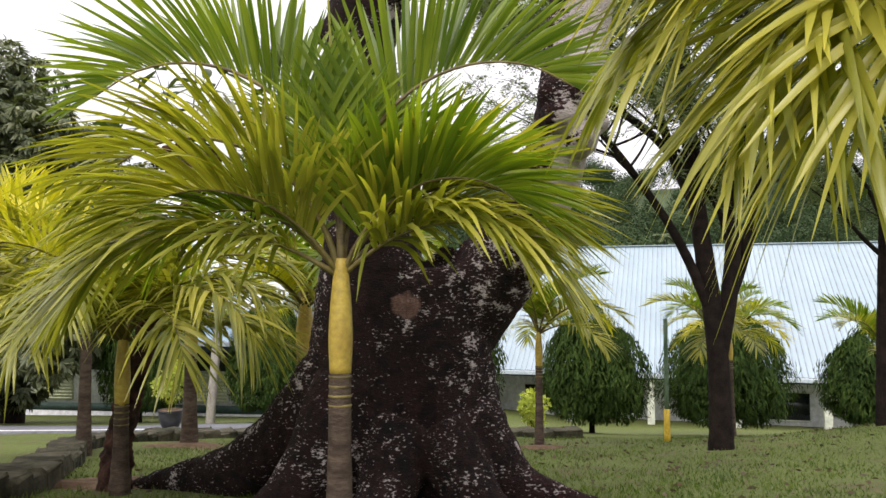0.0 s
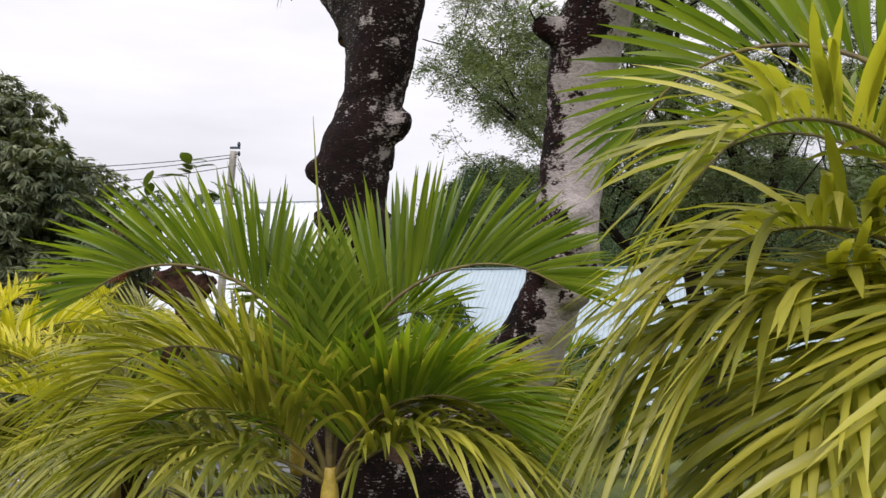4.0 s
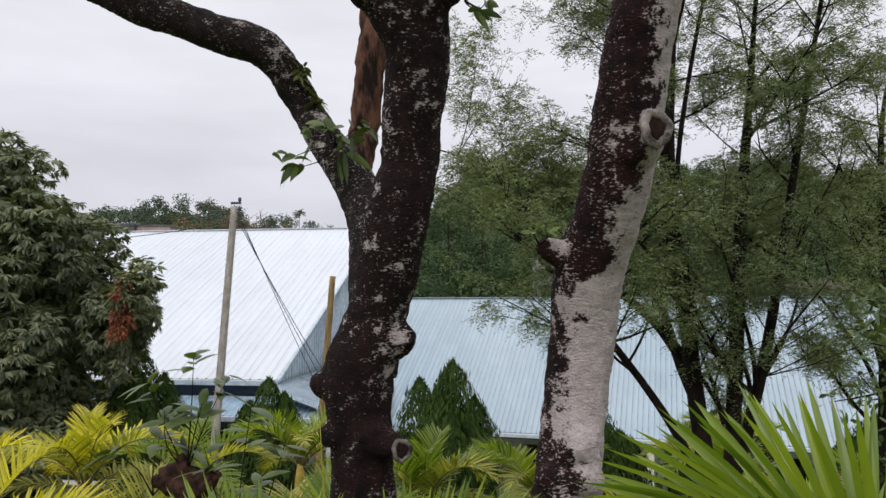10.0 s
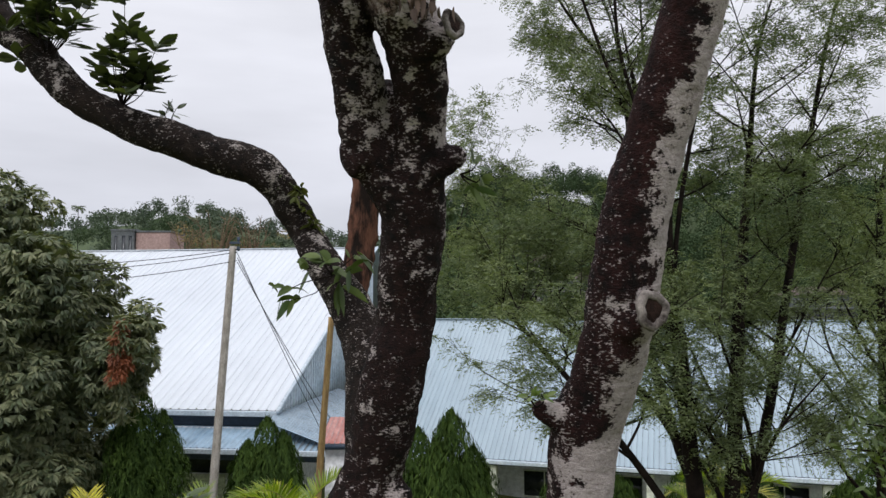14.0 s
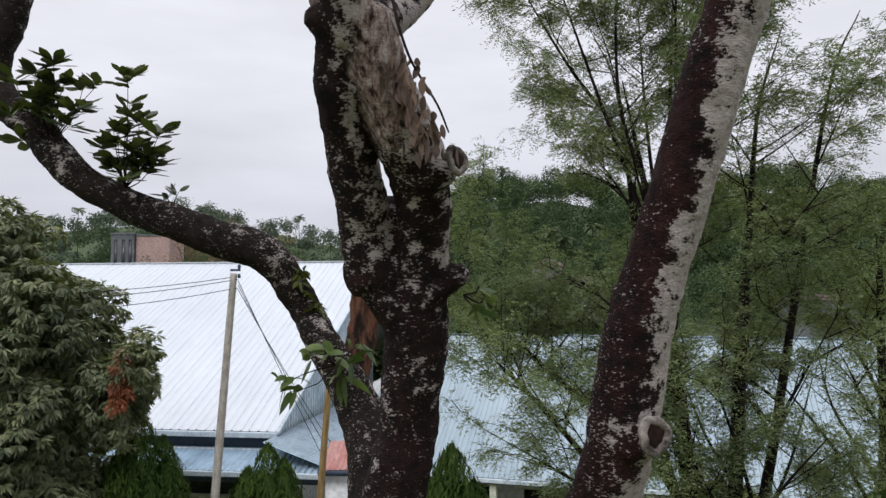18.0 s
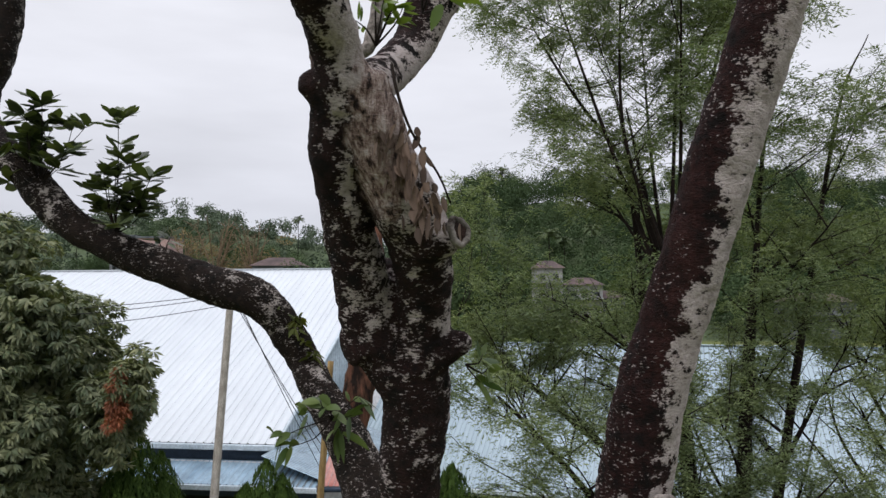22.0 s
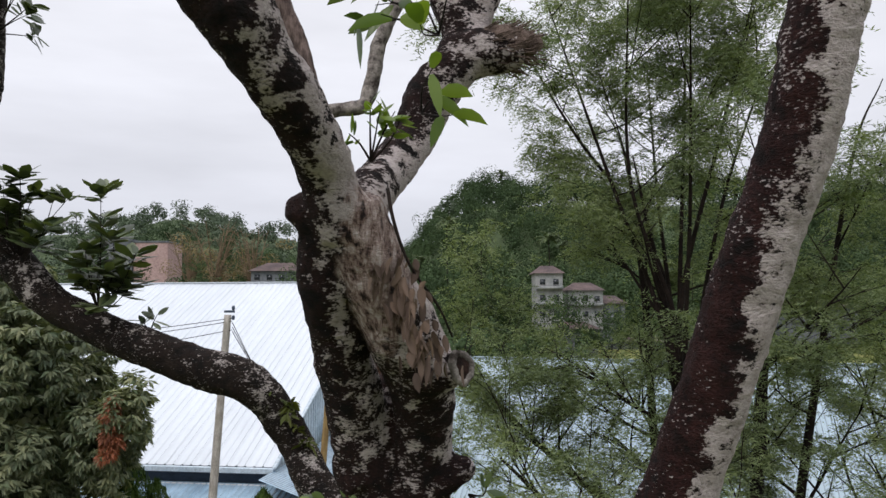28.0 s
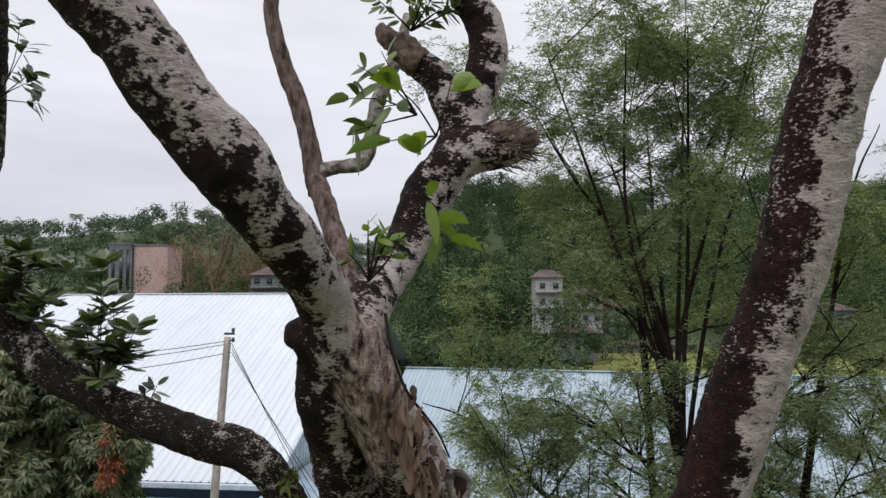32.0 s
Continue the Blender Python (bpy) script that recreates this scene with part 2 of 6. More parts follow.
bark_thin = plain("thin_bark", (0.007, 0.005, 0.004), (0.022, 0.015, 0.012), 6.0, 0.9, 0.6)
palm_wood = plain("palm_wood", (0.045, 0.032, 0.025), (0.11, 0.08, 0.06), 5.0, 0.85, 0.4, 0, (1, 1, 3))
palm_shaft = plain("palm_crownshaft", (0.42, 0.29, 0.05), (0.55, 0.40, 0.075), 4.0, 0.45, 0.05)
rachis_mat = plain("palm_rachis", (0.085, 0.07, 0.018), (0.18, 0.14, 0.035), 6.0, 0.5, 0.05)
rachis_dark = plain("palm_rachis_dark", (0.06, 0.04, 0.02), (0.22, 0.17, 0.05), 6.0, 0.6, 0.1)
frond_green = leaf_mat("frond_green", (0.085, 0.15, 0.011), (0.25, 0.315, 0.034), 0.36, 0.40)
frond_olive = leaf_mat("frond_olive", (0.145, 0.165, 0.02), (0.46, 0.43, 0.08), 0.32, 0.40, 1.2, 0.5)
frond_yellow = leaf_mat("frond_yellow", (0.38, 0.36, 0.02), (0.60, 0.53, 0.05), 0.42)
leaf_feather = leaf_mat("feathery_leaf", (0.105, 0.14, 0.072), (0.19, 0.235, 0.11), 0.6, 0.25, 0.5)
leaf_dense = leaf_mat("dense_leaf", (0.072, 0.10, 0.054), (0.195, 0.207, 0.118), 0.5, 0.18, 0.5, 0.3)
leaf_rust = leaf_mat("rust_leaf", (0.17, 0.055, 0.028), (0.31, 0.105, 0.05), 0.6, 0.2)
leaf_broad = leaf_mat("broad_leaf", (0.038, 0.068, 0.02), (0.10, 0.14, 0.035), 0.4, 0.2)
leaf_fresh = leaf_mat("fresh_leaf", (0.055, 0.10, 0.014), (0.14, 0.20, 0.032), 0.35, 0.33)
leaf_limb = leaf_mat("limb_leaf", (0.034, 0.050, 0.024), (0.092, 0.115, 0.052), 0.36, 0.18)
leaf_moss = leaf_mat("fern_leaf", (0.04, 0.058, 0.01), (0.11, 0.12, 0.025), 0.6, 0.3)
leaf_dead = leaf_mat("dead_leaf", (0.045, 0.029, 0.022), (0.155, 0.108, 0.085), 0.8, 0.15)
cypress_mat = leaf_mat("cypress_spray", (0.02, 0.043, 0.009), (0.06, 0.10, 0.02), 0.75, 0.12, 0.9, 0.12)
shrub_mat = leaf_mat("pale_shrub_leaf", (0.36, 0.42, 0.07), (0.58, 0.62, 0.16), 0.5, 0.3)
dry_bark = plain("dry_bark", (0.12, 0.085, 0.055), (0.22, 0.16, 0.105), 0.4, 0.9, 0.0)
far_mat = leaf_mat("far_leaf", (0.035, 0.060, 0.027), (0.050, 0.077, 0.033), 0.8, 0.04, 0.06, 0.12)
# far palm leaf, lightened in its colour to stand for haze
hazed_frond = leaf_mat("hazed_frond", (0.06, 0.085, 0.04), (0.085, 0.115, 0.05), 0.6, 0.1, 0.05, 0.3)
# distance haze is mixed into this paler, bluer leaf colour
haze_mat = leaf_mat("hazed_leaf", (0.06, 0.085, 0.06), (0.09, 0.118, 0.082), 0.8, 0.05, 0.03, 0.15)
bare_twigs = leaf_mat("dry_leaf", (0.15, 0.11, 0.06), (0.23, 0.175, 0.10), 0.8, 0.2, 0.05)
grass_mat = leaf_mat("grass_blade", (0.042, 0.08, 0.008), (0.108, 0.155, 0.022), 0.6, 0.3)
roof_white = plain("roof_white", (0.485, 0.52, 0.56), (0.53, 0.565, 0.60), 0.12, 0.45, 0.02, 0.0, (1, 0.2, 1), dirt=0.05)
roof_blue = plain("roof_blue", (0.255, 0.335, 0.385), (0.31, 0.385, 0.43), 0.12, 0.45, 0.02, 0.0, (1, 0.2, 1), dirt=0.08)
seam_mat = plain("roof_seam_dark", (0.12, 0.15, 0.17), (0.24, 0.28, 0.31), 1.5, 0.7, 0.05)
roof_skirt = plain("roof_skirt", (0.22, 0.33, 0.43), (0.31, 0.43, 0.53), 0.6, 0.4, 0.02, 0.0, (1, 0.3, 1))
roof_red = plain("roof_red", (0.30, 0.09, 0.07), (0.42, 0.22, 0.19), 1.5, 0.7, 0.1, 0.0, (1, 0.3, 1))
gutter_mat = plain("gutter", (0.42, 0.50, 0.57), (0.55, 0.62, 0.68), 2.0, 0.5, 0.03)
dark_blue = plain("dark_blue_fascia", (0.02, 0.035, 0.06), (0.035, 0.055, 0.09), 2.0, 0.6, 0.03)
wall_white = plain("white_wall", (0.62, 0.64, 0.66), (0.76, 0.77, 0.78), 0.8, 0.85, 0.05)
wall_cream = plain("cream_column", (0.55, 0.58, 0.48), (0.66, 0.68, 0.58), 0.8, 0.85, 0.05)
band_green = plain("dark_green_band", (0.03, 0.06, 0.05), (0.05, 0.09, 0.075), 2.0, 0.7, 0.05)
louvre_mat = plain("louvre", (0.50, 0.55, 0.36), (0.62, 0.66, 0.46), 2.0, 0.6, 0.03)
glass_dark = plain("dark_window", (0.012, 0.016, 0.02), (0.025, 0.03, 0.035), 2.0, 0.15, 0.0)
siding_mat = plain("siding", (0.34, 0.42, 0.48), (0.46, 0.54, 0.60), 0.8, 0.6, 0.03)
pole_mat = plain("concrete_pole", (0.26, 0.24, 0.21), (0.42, 0.39, 0.35), 5.0, 0.9, 0.3, 0, (2, 2, 0.5))
pole_yellow = plain("weathered_timber_pole", (0.17, 0.11, 0.05), (0.30, 0.21, 0.09), 4.0, 0.85, 0.3, 0, (3, 3, 0.4))
cable_mat = plain("cable", (0.015, 0.015, 0.015), (0.03, 0.03, 0.03), 3.0, 0.7, 0)
kerb_mat = plain("mossy_kerb", (0.025, 0.026, 0.016), (0.10, 0.09, 0.065), 2.2, 0.95, 0.8)
road_mat = plain("road", (0.13, 0.135, 0.15), (0.18, 0.185, 0.20), 1.2, 0.9, 0.2)
line_mat = plain("road_line", (0.6, 0.6, 0.6), (0.75, 0.75, 0.74), 3.0, 0.8, 0.1)
soil_mat = plain("bare_soil", (0.10, 0.06, 0.04), (0.18, 0.12, 0.08), 3.0, 0.95, 0.6)
pot_mat = plain("black_pot", (0.012, 0.013, 0.015), (0.025, 0.027, 0.03), 3.0, 0.4, 0.05)
post_green = plain("green_post", (0.06, 0.11, 0.06), (0.11, 0.17, 0.10), 3.0, 0.6, 0.1)
post_yellow = plain("yellow_sleeve", (0.55, 0.36, 0.03), (0.65, 0.45, 0.05), 3.0, 0.6, 0.1)
house_white = plain("far_house_wall", (0.20, 0.21, 0.21), (0.30, 0.30, 0.295), 0.3, 0.85, 0.0)
house_pink = plain("far_pink_wall", (0.36, 0.25, 0.235), (0.42, 0.30, 0.28), 0.3, 0.85, 0.0)
house_grey = plain("far_grey_wall", (0.10, 0.11, 0.12), (0.16, 0.17, 0.18), 0.3, 0.85, 0.0)
house_roof = plain("far_roof", (0.06, 0.045, 0.045), (0.12, 0.085, 0.08), 0.3, 0.85, 0.0)


def ground_mat():
    m, n, l, b = node_mat("lawn")
    fine = noise_of(n, l, 22.0, 5, 0.7)
    mid = noise_of(n, l, 1.6, 5, 0.6)
    wide = noise_of(n, l, 0.25, 3)
    green = ramp_of(n, l, fine, [(0.3, (0.040, 0.060, 0.007)), (0.7, (0.122, 0.15, 0.02))])
    dry = ramp_of(n, l, fine, [(0.3, (0.05, 0.034, 0.019)), (0.7, (0.135, 0.10, 0.05))])
    worn = ramp_of(n, l, mid, [(0.52, (0, 0, 0)), (0.68, (0.7, 0.7, 0.7))])
    col = mixed(n, l, worn, green, dry)
    col = mixed(n, l, 1.0, col, ramp_of(n, l, wide, [(0.3, (0.85, 0.85, 0.85)), (0.7, (1.15, 1.15, 1.1))]), "MULTIPLY")
    where, geo = n.new("ShaderNodeSeparateXYZ"), n.new("ShaderNodeNewGeometry")
    l.new(geo.outputs["Position"], where.inputs[0])
    span = n.new("ShaderNodeMapRange")
    span.inputs["From Min"].default_value, span.inputs["From Max"].default_value = 192, 205
    l.new(where.outputs[1], span.inputs[0])
    col = mixed(n, l, span.outputs[0], col, ramp_of(n, l, mid, [(0.3, (0.03, 0.05, 0.02)), (0.7, (0.07, 0.10, 0.035))]))
    field = n.new("ShaderNodeMapRange")
    field.inputs["From Min"].default_value, field.inputs["From Max"].default_value = 88, 100
    l.new(where.outputs[1], field.inputs[0])
    wild = n.new("ShaderNodeMath")
    wild.operation = "SUBTRACT"
    l.new(field.outputs[0], wild.inputs[0])
    l.new(span.outputs[0], wild.inputs[1])
    col = mixed(n, l, wild.outputs[0], col, ramp_of(n, l, noise_of(n, l, 0.09, 4, 0.6), [(0.35, (0.12, 0.15, 0.03)), (0.65, (0.23, 0.22, 0.06))]))
    l.new(col, b.inputs["Base Color"])
    b.inputs["Roughness"].default_value = 0.95
    bumped(n, l, b, fine, 0.8, 0.05)
    return m


lawn_mat = ground_mat()


# ---- mesh tools ----
def mesh_of(name, verts, faces, smooth=False):
    """A mesh from an array of corners and one of faces that all have as many sides."""
    v, f = np.asarray(verts, np.float32).reshape(-1, 3), np.asarray(faces, np.int32)
    me = bpy.data.meshes.new(name)
    k = f.shape[1]
    me.vertices.add(len(v))
    me.vertices.foreach_set("co", v.ravel())
    me.loops.add(f.size)
    me.loops.foreach_set("vertex_index", f.ravel())
    me.polygons.add(len(f))
    me.polygons.foreach_set("loop_start", np.arange(0, f.size, k, dtype=np.int32))
    if smooth:
        me.polygons.foreach_set("use_smooth", np.ones(len(f), bool))
    me.update()
    me.validate()
    return me


def joined(*lots):
    vs, fs, at = [], [], 0
    for v, f in lots:
        v = np.asarray(v, float).reshape(-1, 3)
        vs.append(v)
        fs.append(np.asarray(f) + at)
        at += len(v)
    return np.concatenate(vs), np.concatenate(fs)


def part(name, lot, material, parent, label="", smooth=False):
    """One mesh object under a thing or a part; lot: corners and faces, or a finished mesh."""
    me = lot if isinstance(lot, bpy.types.Mesh) else mesh_of(name, *lot, smooth=smooth)
    if material is not None and not me.materials:
        me.materials.append(material)
    ob = new(name, me)
    ob.parent = parent
    return tagged(ob, label)


def thing(name, place, label, category, group="", kind="", turn=0.0):
    ob = new(name)
    ob.empty_display_size = 0.2
    ob.location, ob.rotation_euler = place, (0, 0, turn)
    return tagged(ob, label, category, group, kind)


def box(x0, x1, y0, y1, z0, z1, bev=0.0):
    """A box, or one with chamfered upright and level edges."""
    if not bev:
        v = [(x, y, z) for z in (z0, z1) for x, y in ((x0, y0), (x1, y0), (x1, y1), (x0, y1))]
        f = [(0, 3, 2, 1), (4, 5, 6, 7), (0, 1, 5, 4), (1, 2, 6, 5), (2, 3, 7, 6), (3, 0, 4, 7)]
        return np.array(v, float), np.array(f)
    bm = bmesh.new()
    bmesh.ops.create_cube(bm, size=1.0)
    for q in bm.verts:
        q.co = Vector((x0 + (q.co.x + 0.5) * (x1 - x0), y0 + (q.co.y + 0.5) * (y1 - y0), z0 + (q.co.z + 0.5) * (z1 - z0)))
    bmesh.ops.bevel(bm, geom=bm.edges[:], offset=bev, segments=2, profile=0.6, affect="EDGES")
    me = bpy.data.meshes.new("box")
    bm.to_mesh(me)
    bm.free()
    return me


def smooth_line(pts, step):
    """Catmull-Rom through rows (x, y, z, radius), about one row each step."""
    p = np.asarray(pts, float)
    p = np.vstack([2 * p[0] - p[1], p, 2 * p[-1] - p[-2]])
    out = []
    for i in range(1, len(p) - 2):
        a, b, c, d = p[i - 1:i + 3]
        k = max(2, int(np.linalg.norm(c[:3] - b[:3]) / step))
        for t in np.arange(k) / k:
            out.append(0.5 * (2 * b + (c - a) * t + (2 * a - 5 * b + 4 * c - d) * t ** 2 + (3 * b - a - 3 * c + d) * t ** 3))
    out.append(p[-2])
    out = np.array(out)
    out[:, 3] = np.maximum(out[:, 3], 0.002)
    return out


def tube(pts, seg=12, step=0.08, lump=0.0, size=4.0, flutes=0.0, cap=True, rise=0.0):
    """A round limb through rows (x, y, z, radius) with lumps in its skin."""
    line = smooth_line(pts, step)
    c, r = line[:, :3], line[:, 3]
    tang = np.gradient(c, axis=0)
    tang /= np.linalg.norm(tang, axis=1)[:, None]
    up = np.array([0.3, 1.0, 0.05]) if abs(tang[0][2]) > 0.5 else np.array([0, 0, 1.0])
    n0 = np.cross(tang[0], up)
    frames = []
    for tg in tang:
        n0 = n0 - tg * (n0 @ tg)
        n0 /= np.linalg.norm(n0)
        frames.append((n0, np.cross(tg, n0)))
    a = np.arange(seg) * 2 * np.pi / seg
    ca, sa = np.cos(a), np.sin(a)
    rows = []
    for k in range(len(c)):
        rad = np.full(seg, r[k])
        if flutes:
            rad = rad * (1 + flutes * np.sin(5 * a + 1.2) * 0.6 + flutes * 0.5 * np.sin(8 * a + c[k][2]))
        ring = c[k] + (rad * ca)[:, None] * frames[k][0] + (rad * sa)[:, None] * frames[k][1]
        if lump:
            for j in range(seg):
                q = Vector(ring[j])
                w = noise.noise(q * size) + 0.5 * noise.noise(q * size * 2.3) + 0.25 * noise.noise(q * size * 6.0)
                ring[j] = c[k] + (ring[j] - c[k]) * (1 + lump * w)
        rows.append(ring)
    v = np.concatenate(rows)
    i, j = np.meshgrid(np.arange(len(c) - 1), np.arange(seg), indexing="ij")
    i, j = i.ravel(), j.ravel()
    f = np.stack([i * seg + j, i * seg + (j + 1) % seg, (i + 1) * seg + (j + 1) % seg, (i + 1) * seg + j], 1)
    if cap:
        jj = np.arange(seg)
        last = (len(c) - 1) * seg
        k = len(v)
        end, head = c[-1] + tang[-1] * r[-1] * rise, c[0] - tang[0] * r[0] * rise
        v = np.vstack([v, end, end + 1e-4, head, head + 1e-4])
        f = np.vstack([f, np.stack([last + jj, last + (jj + 1) % seg, np.full(seg, k), np.full(seg, k + 1)], 1), np.stack([(jj + 1) % seg, jj, np.full(seg, k + 2), np.full(seg, k + 3)], 1)])
    return v, f


def unit(a):
    return a / np.maximum(np.linalg.norm(a, axis=-1, keepdims=True), 1e-9)


def blades(root, way, wide, length, width, hang, segs=4, fold=0.25, outline=None):
    """Leaf blades as folded strips. root, way, wide: (n, 3); length, width, hang: (n,)."""
    n = len(root)
    u = np.linspace(0, 1, segs + 1)
    prof = np.interp(u, [0, 0.12, 0.45, 0.8, 1.0], [0.35, 0.8, 1.0, 0.62, 0.03]) if outline is None else np.array(outline)
    down = np.array([0, 0, -1.0])
    mid = root[:, None] + length[:, None, None] * (way[:, None] * u[None, :, None] + down * (hang[:, None] * u[None] ** 2)[..., None])
    tang = unit(way[:, None] + down * (2 * hang[:, None] * u[None])[..., None])
    w = wide[:, None] - tang * np.sum(wide[:, None] * tang, -1, keepdims=True)
    w = unit(w)
    nrm = np.cross(tang, w)
    half = (width[:, None] * prof[None])[..., None] * 0.5
    lft = mid + w * half + nrm * half * fold
    rgt = mid - w * half + nrm * half * fold
    v = np.stack([lft, mid, rgt], 2).reshape(n, -1, 3)
    k = (segs + 1) * 3
    f = []
    for s in range(segs):
        b = s * 3
        f += [(b, b + 1, b + 4, b + 3), (b + 1, b + 2, b + 5, b + 4)]
    f = np.array(f)[None] + (np.arange(n) * k)[:, None, None]
    return v.reshape(-1, 3), f.reshape(-1, 4)


def flakes(root, way, length, width, rng, bend=0.25, facing=None):
    """Small leaves: one bent diamond each; facing: the way their upper side looks."""
    n = len(root)
    if facing is not None:
        way = unit(way - facing * np.sum(way * facing, 1, keepdims=True))
        side = unit(np.cross(facing, way))
    else:
        side = unit(np.cross(way, rng.normal(size=(n, 3))))
    nrm = np.cross(way, side)
    length, width = np.broadcast_to(length, n)[:, None], np.broadcast_to(width, n)[:, None]
    mid = root + way * length * 0.45 + nrm * length * bend * 0.3
    v = np.stack([root, mid + side * width / 2, root + way * length, mid - side * width / 2], 1)
    f = np.arange(n * 4).reshape(-1, 4)
    return v.reshape(-1, 3), f


def sphere_dirs(n, rng):
    return unit(rng.normal(size=(n, 3)))


def ground_z(x, y):
    """The lawn falls away from the camera to the buildings; a field and wooded hills lie beyond."""
    x, y = np.asarray(x, float), np.asarray(y, float)
    z = np.interp(y, [-60, -5, 6.3, 36, 60, 130, 190], [0.3, 0.3, 0.0, -3.9, -4.6, -4.8, -4.8])
    z = z - np.interp(x, [0, 6, 40], [0, 0.35, 0.6]) * np.interp(y, [16, 26, 40], [0, 1, 1.6])
    z = z + np.exp(-((x - 9.5) / 3.5) ** 2 - ((y - 13) / 3.0) ** 2) * 0.55
    hill_r = 66 * np.exp(-((y - 430) / 125) ** 2) / (1 + np.exp(-(x + 13) / 14))
    hill_r = hill_r * (1 + 0.06 * np.sin(x * 0.045 + 0.4) + 0.04 * np.sin(x * 0.11))
    hill_l = 108 * np.exp(-((y - 880) / 240) ** 2) * np.interp(x, [-900, -420, -330, -290, -250, -190, -100, 0, 300], [0.8, 0.84, 0.9, 1.02, 0.9, 0.82, 0.62, 0.5, 0.3])
    return z + hill_r + hill_l


# ---- ground ----
gx = np.unique(np.concatenate([np.linspace(-1800, -60, 60), np.linspace(-60, -14, 30), np.linspace(-14, 14, 85), np.linspace(14, 60, 30), np.linspace(60, 1800, 60)]))
gy = np.unique(np.concatenate([np.linspace(-80, -2, 12), np.linspace(-2, 26, 85), np.linspace(26, 130, 40), np.linspace(130, 700, 70), np.linspace(700, 3000, 40)]))
GX, GY = np.meshgrid(gx, gy, indexing="ij")
GZ = ground_z(GX, GY)
near = (np.abs(GX) < 14) & (GY < 26)
GZ = GZ + np.where(near, 0.025 * np.sin(GX * 2.3 + 1.7 * np.sin(GY * 1.9)) * np.cos(GY * 2.7), 0)
ii, jj = np.meshgrid(np.arange(len(gx) - 1), np.arange(len(gy) - 1), indexing="ij")
ii, jj = ii.ravel(), jj.ravel()
q = len(gy)
ground = new("ground", mesh_of("ground", np.stack([GX, GY, GZ], -1).reshape(-1, 3), np.stack([ii * q + jj, (ii + 1) * q + jj, (ii + 1) * q + jj + 1, ii * q + jj + 1], 1), True))
ground.data.materials.append(lawn_mat)
tagged(ground, "worn green lawn sloping down to the buildings", "ground", kind="structure")


def ribbon(xs_ys, width, lift, thick=0.03):
    """A strip that follows the ground along a line."""
    line = smooth_line([(x, y, 0, 1) for x, y in xs_ys], 0.5)[:, :2]
    t = unit(np.gradient(line, axis=0))
    nrm = np.stack([-t[:, 1], t[:, 0]], 1)
    rows = []
    for o, dz in ((-0.5, -thick), (-0.5, lift), (-0.17, lift), (0.17, lift), (0.5, lift), (0.5, -thick)):
        p = line + nrm * o * width
        rows.append(np.column_stack([p, ground_z(p[:, 0], p[:, 1]) + dz]))
    v = np.stack(rows, 1)
    n, k = len(line), 6
    i, j = np.meshgrid(np.arange(n - 1), np.arange(k - 1), indexing="ij")
    i, j = i.ravel(), j.ravel()
    return v.reshape(-1, 3), np.stack([i * k + j, i * k + j + 1, (i + 1) * k + j + 1, (i + 1) * k + j], 1)


road = new("road", mesh_of("road", *ribbon([(-30, 17.0), (-16, 20.2), (-9.8, 21.0), (-7, 22.6), (-4, 24.2)], 4.2, 0.06)))
road.data.materials.append(road_mat)
tagged(road, "grey asphalt driveway along the lawn", "road", kind="structure")
road_line = new("road_line", mesh_of("road_line", *ribbon([(-28, 15.8), (-15.5, 18.7), (-9.8, 19.5), (-6.5, 20.6)], 0.14, 0.075)))
road_line.data.materials.append(line_mat)
tagged(road_line, "white painted edge line on the driveway", "road marking", kind="structure")

# ---- buildings ----
rng = np.random.default_rng(3)


def sheet(width, run, rise, ribs, rib=0.03):
    """A ribbed roof sheet lying on a slope: x across, y up the slope."""
    prof = []
    pitch = width / ribs
    for k in range(ribs):
        x = k * pitch
        prof += [(x, 0), (x + pitch * 0.72, 0), (x + pitch * 0.83, rib), (x + pitch * 0.93, rib)]
    prof.append((width, 0))
    p = np.array(prof)
    long = math.hypot(run, rise)
    sy, sz = run / long, rise / long
    rows = []
    for d in (0.0, long):
        rows.append(np.column_stack([p[:, 0], d * sy - p[:, 1] * sz, d * sz + p[:, 1] * sy]))
    k = len(p)
    j = np.arange(k - 1)
    return np.vstack(rows), np.stack([j, j + 1, k + j + 1, k + j], 1)


def lay_roof(parent, name, x0, x1, y0, z0, run, rise, width, ribs, mat, label, rib=0.03):
    me = mesh_of(name, *sheet(width + 0.02, run, rise, ribs, rib))
    me.materials.append(mat)
    me.materials.append(seam_mat)
    # one flank of the ribs takes the darker second material
    for q in me.polygons:
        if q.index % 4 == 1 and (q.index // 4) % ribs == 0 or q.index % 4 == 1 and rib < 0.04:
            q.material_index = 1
    for k in range(int(round((x1 - x0) / width))):
        s = part(name, me, None, parent, label if k == 0 else "")
        s.location = (x0 + k * width, y0, z0 + 0.004 * (k % 2))


# the large hall with a skirt roof
hall = thing("assembly_hall", (-7.47, 35.05, -4.1), "long white-roofed hall with a pale blue skirt roof", "building", turn=-radians(8))
EAVE, LONG, RUN, RISE = 5.2, 34.0, 20.0, 8.75
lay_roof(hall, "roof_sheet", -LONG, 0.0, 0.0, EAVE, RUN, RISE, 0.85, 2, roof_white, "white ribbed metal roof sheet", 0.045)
part("rear_roof", (np.array([(-LONG, RUN, EAVE + RISE), (0, RUN, EAVE + RISE), (0, RUN * 2, EAVE), (-LONG, RUN * 2, EAVE)]), np.array([(0, 1, 2, 3)])), roof_white, hall)
